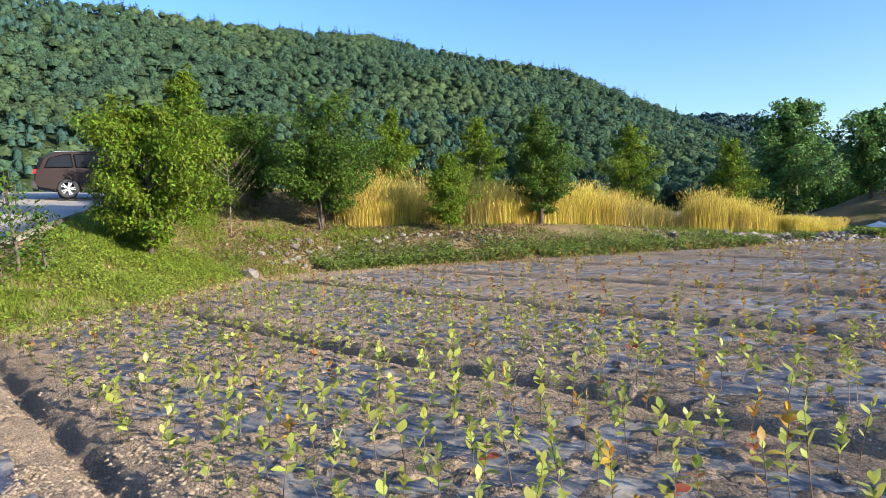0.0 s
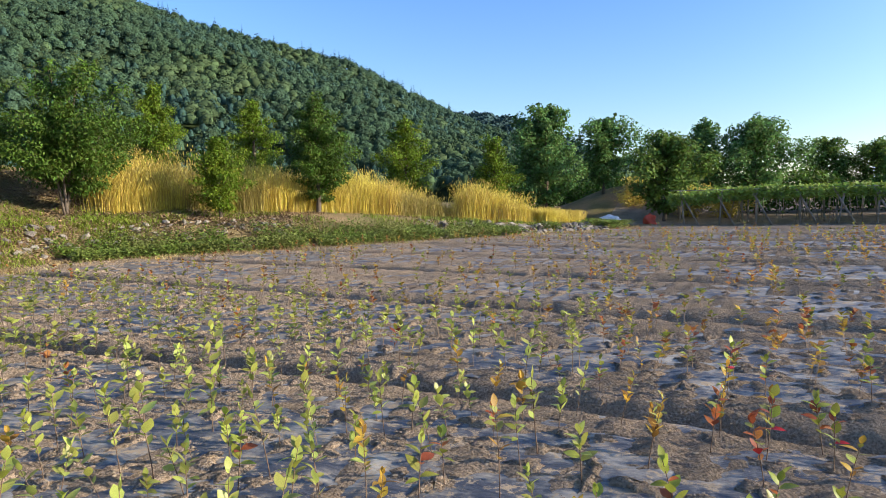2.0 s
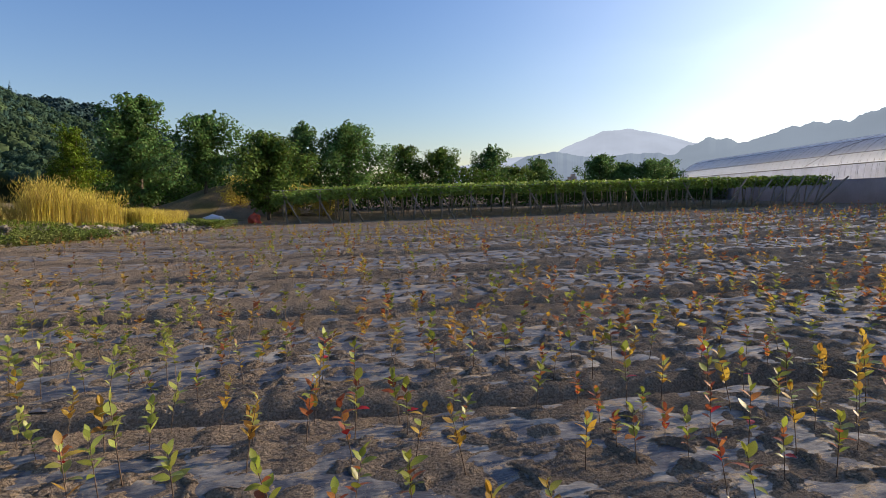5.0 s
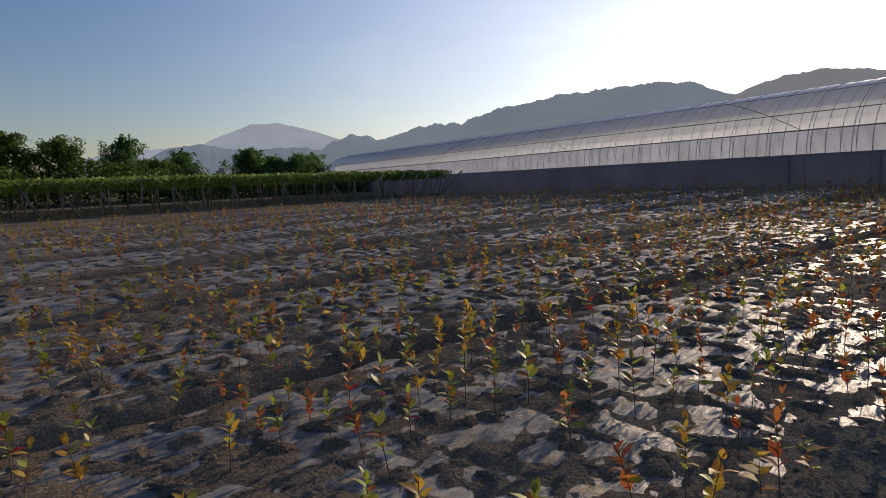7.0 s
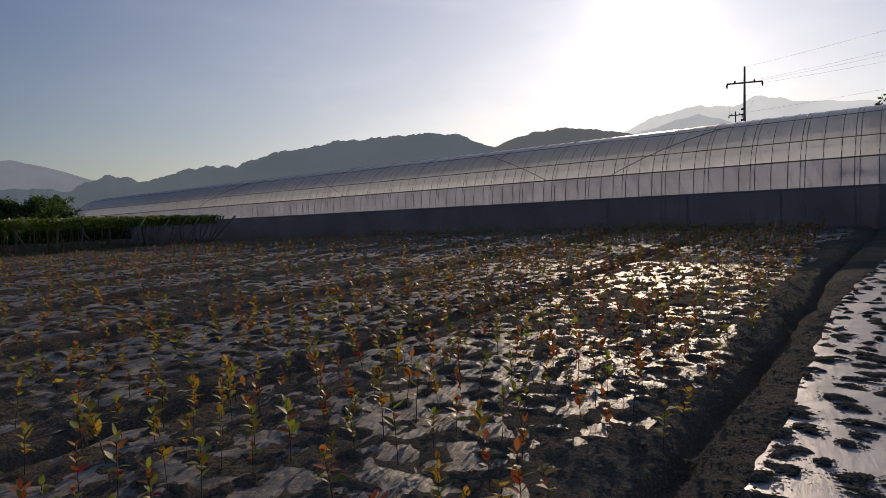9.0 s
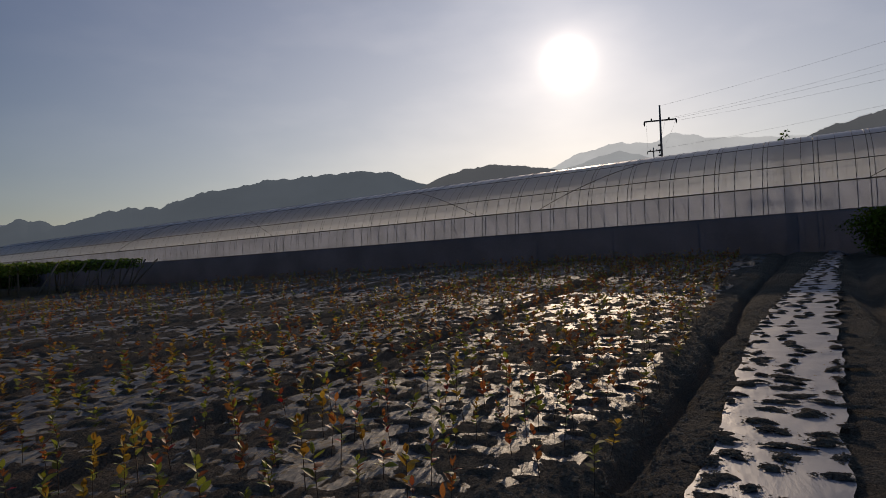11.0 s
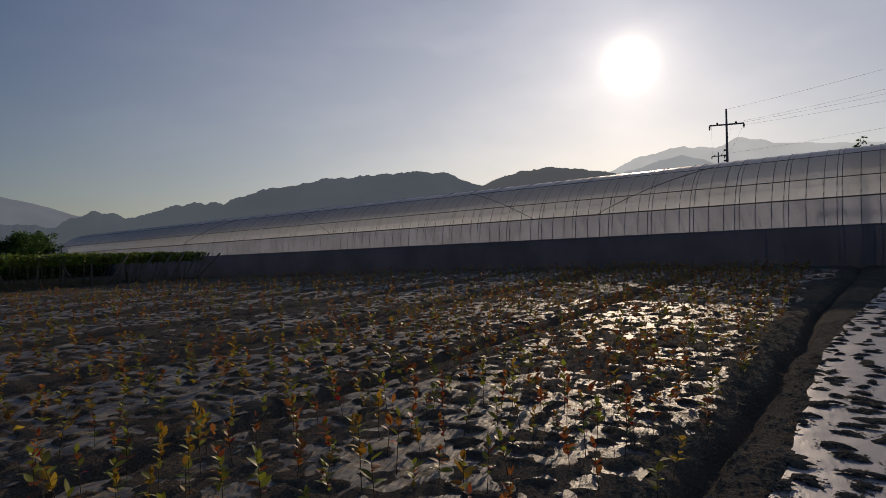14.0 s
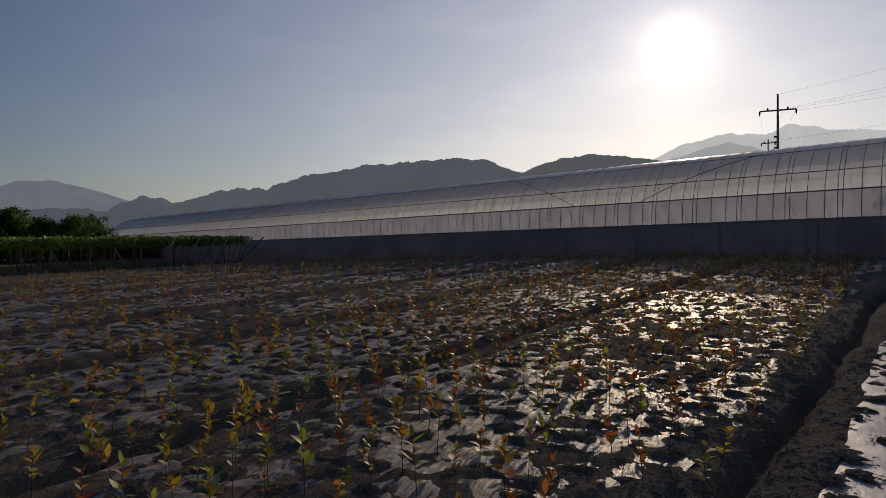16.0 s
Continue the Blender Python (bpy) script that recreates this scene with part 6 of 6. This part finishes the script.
def plant_sites():
    """One place for each planting hole, with the colour of what grows there."""
    t1 = np.random.default_rng(31).random((4, 512, 128))
    g = np.random.default_rng(401)
    iu, iv = np.meshgrid(np.arange(-54, 98), np.arange(3, 84), indexing="ij")
    iu, iv = iu.ravel(), iv.ravel()
    r = t1[:, iu % 512, iv % 128]
    u, v = (iu + 0.38 + 0.24 * r[0]) * STEP_U, (iv + 0.32 + 0.36 * r[1]) * STEP_V
    x, y = to_xy(u, v)
    lime = smooth((-u - 0.2) / 3.0) * smooth((8.5 - v) / 3)
    dense = 0.56 + 0.55 * lime + 0.30 * smooth((u - 1) / 3) * smooth((9 - v) / 3) - 0.28 * smooth((v - 5) / 5)
    dense = dense * (1 - 0.4 * smooth((-u - 1) / 4) * smooth((v - 5.5) / 3))
    to_furrow = np.min(np.abs((v - bend_second(u) * (v < 6))[:, None] - np.array(FURROWS)[None, 1:]), axis=1)
    dense = dense * (0.86 + 0.5 * np.exp(-(((to_furrow - 0.42) / 0.18) ** 2)))
    ok = g.random(len(u)) < dense * (0.55 + 0.9 * fractal(u * 0.6, v * 0.6, 403, 2))
    d = bed_profile(u, v)
    ok &= (d > -0.04) & (beyond_edge(x, y) < -0.8) & (u < 25.5) & (u > -13)
    u, v, x, y, lime = u[ok], v[ok], x[ok], y[ok], lime[ok]
    c = g.random(len(u))
    red = smooth((u - 0.5) / 6)  # redder towards the greenhouse
    tone = np.where(c < lime * 0.9, 0, np.where(c < lime * 0.9 + (1 - lime * 0.9) * (0.5 - 0.24 * red), 1, np.where(c < lime * 0.9 + (1 - lime * 0.9) * (0.86 - 0.42 * red), 2, 3)))
    return u, v, x, y, tone


su, sv, px, py, tone = plant_sites()
pz = land(px, py) + bed_profile(su, sv)
near = (su > -6.5) & (su < 6.5) & (sv > 1.4) & (sv < 5.3)
dist = np.hypot(px, py)
near &= dist < np.sort(dist[near])[min(299, near.sum() - 1)] + 1e-6
TONES = (M_LEAF_LIME, M_LEAF_GREEN, M_LEAF_AMBER, M_LEAF_RUST)
WORDS = ("lime green", "yellowish green", "amber yellow", "rusty brown")


def leaf_mesh(mat, curl, wide):
    """One oval leaf with a midrib fold and a drooping tip."""
    rows = ((0.0, 0.02), (0.18, 0.30), (0.42, 0.50), (0.68, 0.42), (0.88, 0.20), (1.0, 0.02))
    v, f = [], []
    for k, (t, w) in enumerate(rows):
        zc = curl * t * t
        v += [(t, -w * wide, zc + 0.10 * w), (t, 0, zc), (t, w * wide, zc + 0.10 * w)]
    for k in range(len(rows) - 1):
        for j in (0, 1):
            f.append((k * 3 + j, k * 3 + 3 + j, k * 3 + 4 + j, k * 3 + 1 + j))
    return np_mesh("leaf", np.array(v, float), np.array(f), mat, smooth=True)


protos = {}
for tn in range(4):
    forms = [leaf_mesh(TONES[tn], c, w) for c, w in ((-0.25, 0.58), (-0.45, 0.52), (0.12, 0.66))]
    other = leaf_mesh(TONES[(tn + 2) % 4 if tn else 1], -0.3, 0.62)
    crimson = leaf_mesh(M_LEAF_RED, -0.4, 0.6)
    for form in range(4):
        r = random.Random(tn * 10 + form)
        h = 0.27 + 0.15 * r.random()
        protos[tn, form] = (h, forms, other, r, crimson if form == 0 and tn in (1, 3) or form == 2 and tn == 3 else None)


def seedling(tn, form):
    """A thin stem with leaves set round it."""
    h, forms, other, r, red = protos[tn, form]
    root = thing("seedling", (0, 0, 0), f"young tree seedling with {WORDS[tn]} leaves", "seedling", "seedlings in the beds")
    q = np.linspace(0, 1, 5)
    bx, by = (r.random() - 0.5) * 0.12, (r.random() - 0.5) * 0.12
    path = np.stack([bx * q**1.5, by * q**1.5, h * q * 1.02 - 0.02], -1)
    v, f = tube(path, 0.0032 * (1 - 0.5 * q), 5)
    put("stem", np_mesh("stem", v, f, M_STEM), root)
    count = 9 + int(r.random() * 6)
    for k in range(count):
        t = 1.0 if k == 0 else 0.42 + 0.56 * (k / count) + 0.05 * r.random()
        t = min(t, 1.0)
        p = Vector([float(np.interp(t, q, path[:, c])) for c in range(3)])
        ln = (0.050 + 0.040 * r.random()) * (0.8 if t > 0.9 else 1.0)
        tilt = -(68 if t > 0.9 else 18 + 40 * r.random())
        ob = put("leaf", red if red and k == 2 else other if r.random() < 0.22 else r.choice(forms), root)
        ob.matrix_basis = Matrix.Translation(p) @ pose(0, 0, 0, r.random() * 50 - 25, tilt, k * 137 + r.random() * 50) @ Matrix.Diagonal((ln, ln * 0.95, ln, 1))
    return root


made = {}
rs = random.Random(17)
for i in np.nonzero(near)[0]:
    key = (int(tone[i]), rs.randrange(4))
    m = pose(float(px[i]), float(py[i]), float(pz[i]), rs.uniform(-7, 7), rs.uniform(-7, 7), rs.uniform(0, 360))
    s = rs.uniform(0.75, 1.2)
    m = m @ Matrix.Diagonal((s, s, s, 1))
    if key not in made:
        made[key] = seedling(*key)
        made[key].matrix_basis = m
    else:
        ob = copy_thing(made[key], m)
        ob.matrix_basis = m

# the rest of the planting
fi = np.nonzero(~near)[0]
g = np.random.default_rng(411)
n = len(fi)
h = 0.22 + 0.19 * g.random(n)
base = np.stack([px[fi], py[fi], pz[fi]], -1)
lean = np.concatenate([g.normal(size=(n, 2)) * 0.05, h[:, None]], 1)
K = 11
t = 0.35 + 0.65 * g.random((n, K))
p = base[:, None] + lean[:, None] * t[..., None]
a = g.random((n, K)) * 6.283
up = 0.35 + 0.9 * t * g.random((n, K))
al = np.stack([np.cos(a), np.sin(a), up], -1)
nr = np.stack([-np.cos(a) * up, -np.sin(a) * up, 1 + 0 * a], -1) + g.normal(size=(n, K, 3)) * 0.3
L = 0.048 + 0.045 * g.random((n, K))
lv, lf = leaf_cards(p.reshape(-1, 3), al.reshape(-1, 3), nr.reshape(-1, 3), L.ravel(), L.ravel() * 0.66, 0.15)
tn = np.repeat(tone[fi], K)
swap = g.random(n * K) < 0.2
tn = np.where(swap, (tn + 1) % 4, tn)
d2 = np.stack([-lean[:, 1], lean[:, 0], 0 * h], -1)
d2 = unit(d2 + np.array([0.7, 0.7, 0])) * 0.003
sv_ = np.stack([base - d2, base + d2, base + lean + d2 * 0.5, base + lean - d2 * 0.5], 1).reshape(-1, 3)
v, f = merge([(lv, lf), (sv_, np.arange(n * 4).reshape(n, 4))])
me = np_mesh("seedlings", v, f, [M_STUFF_LIME, M_STUFF_GREEN, M_STUFF_AMBER, M_STUFF_RUST, M_STEM], np.concatenate([tn, np.full(n, 4)]))
tagged(new("seedlings", me), "many small seedlings in rows across the field", "seedlings", kind="stuff")
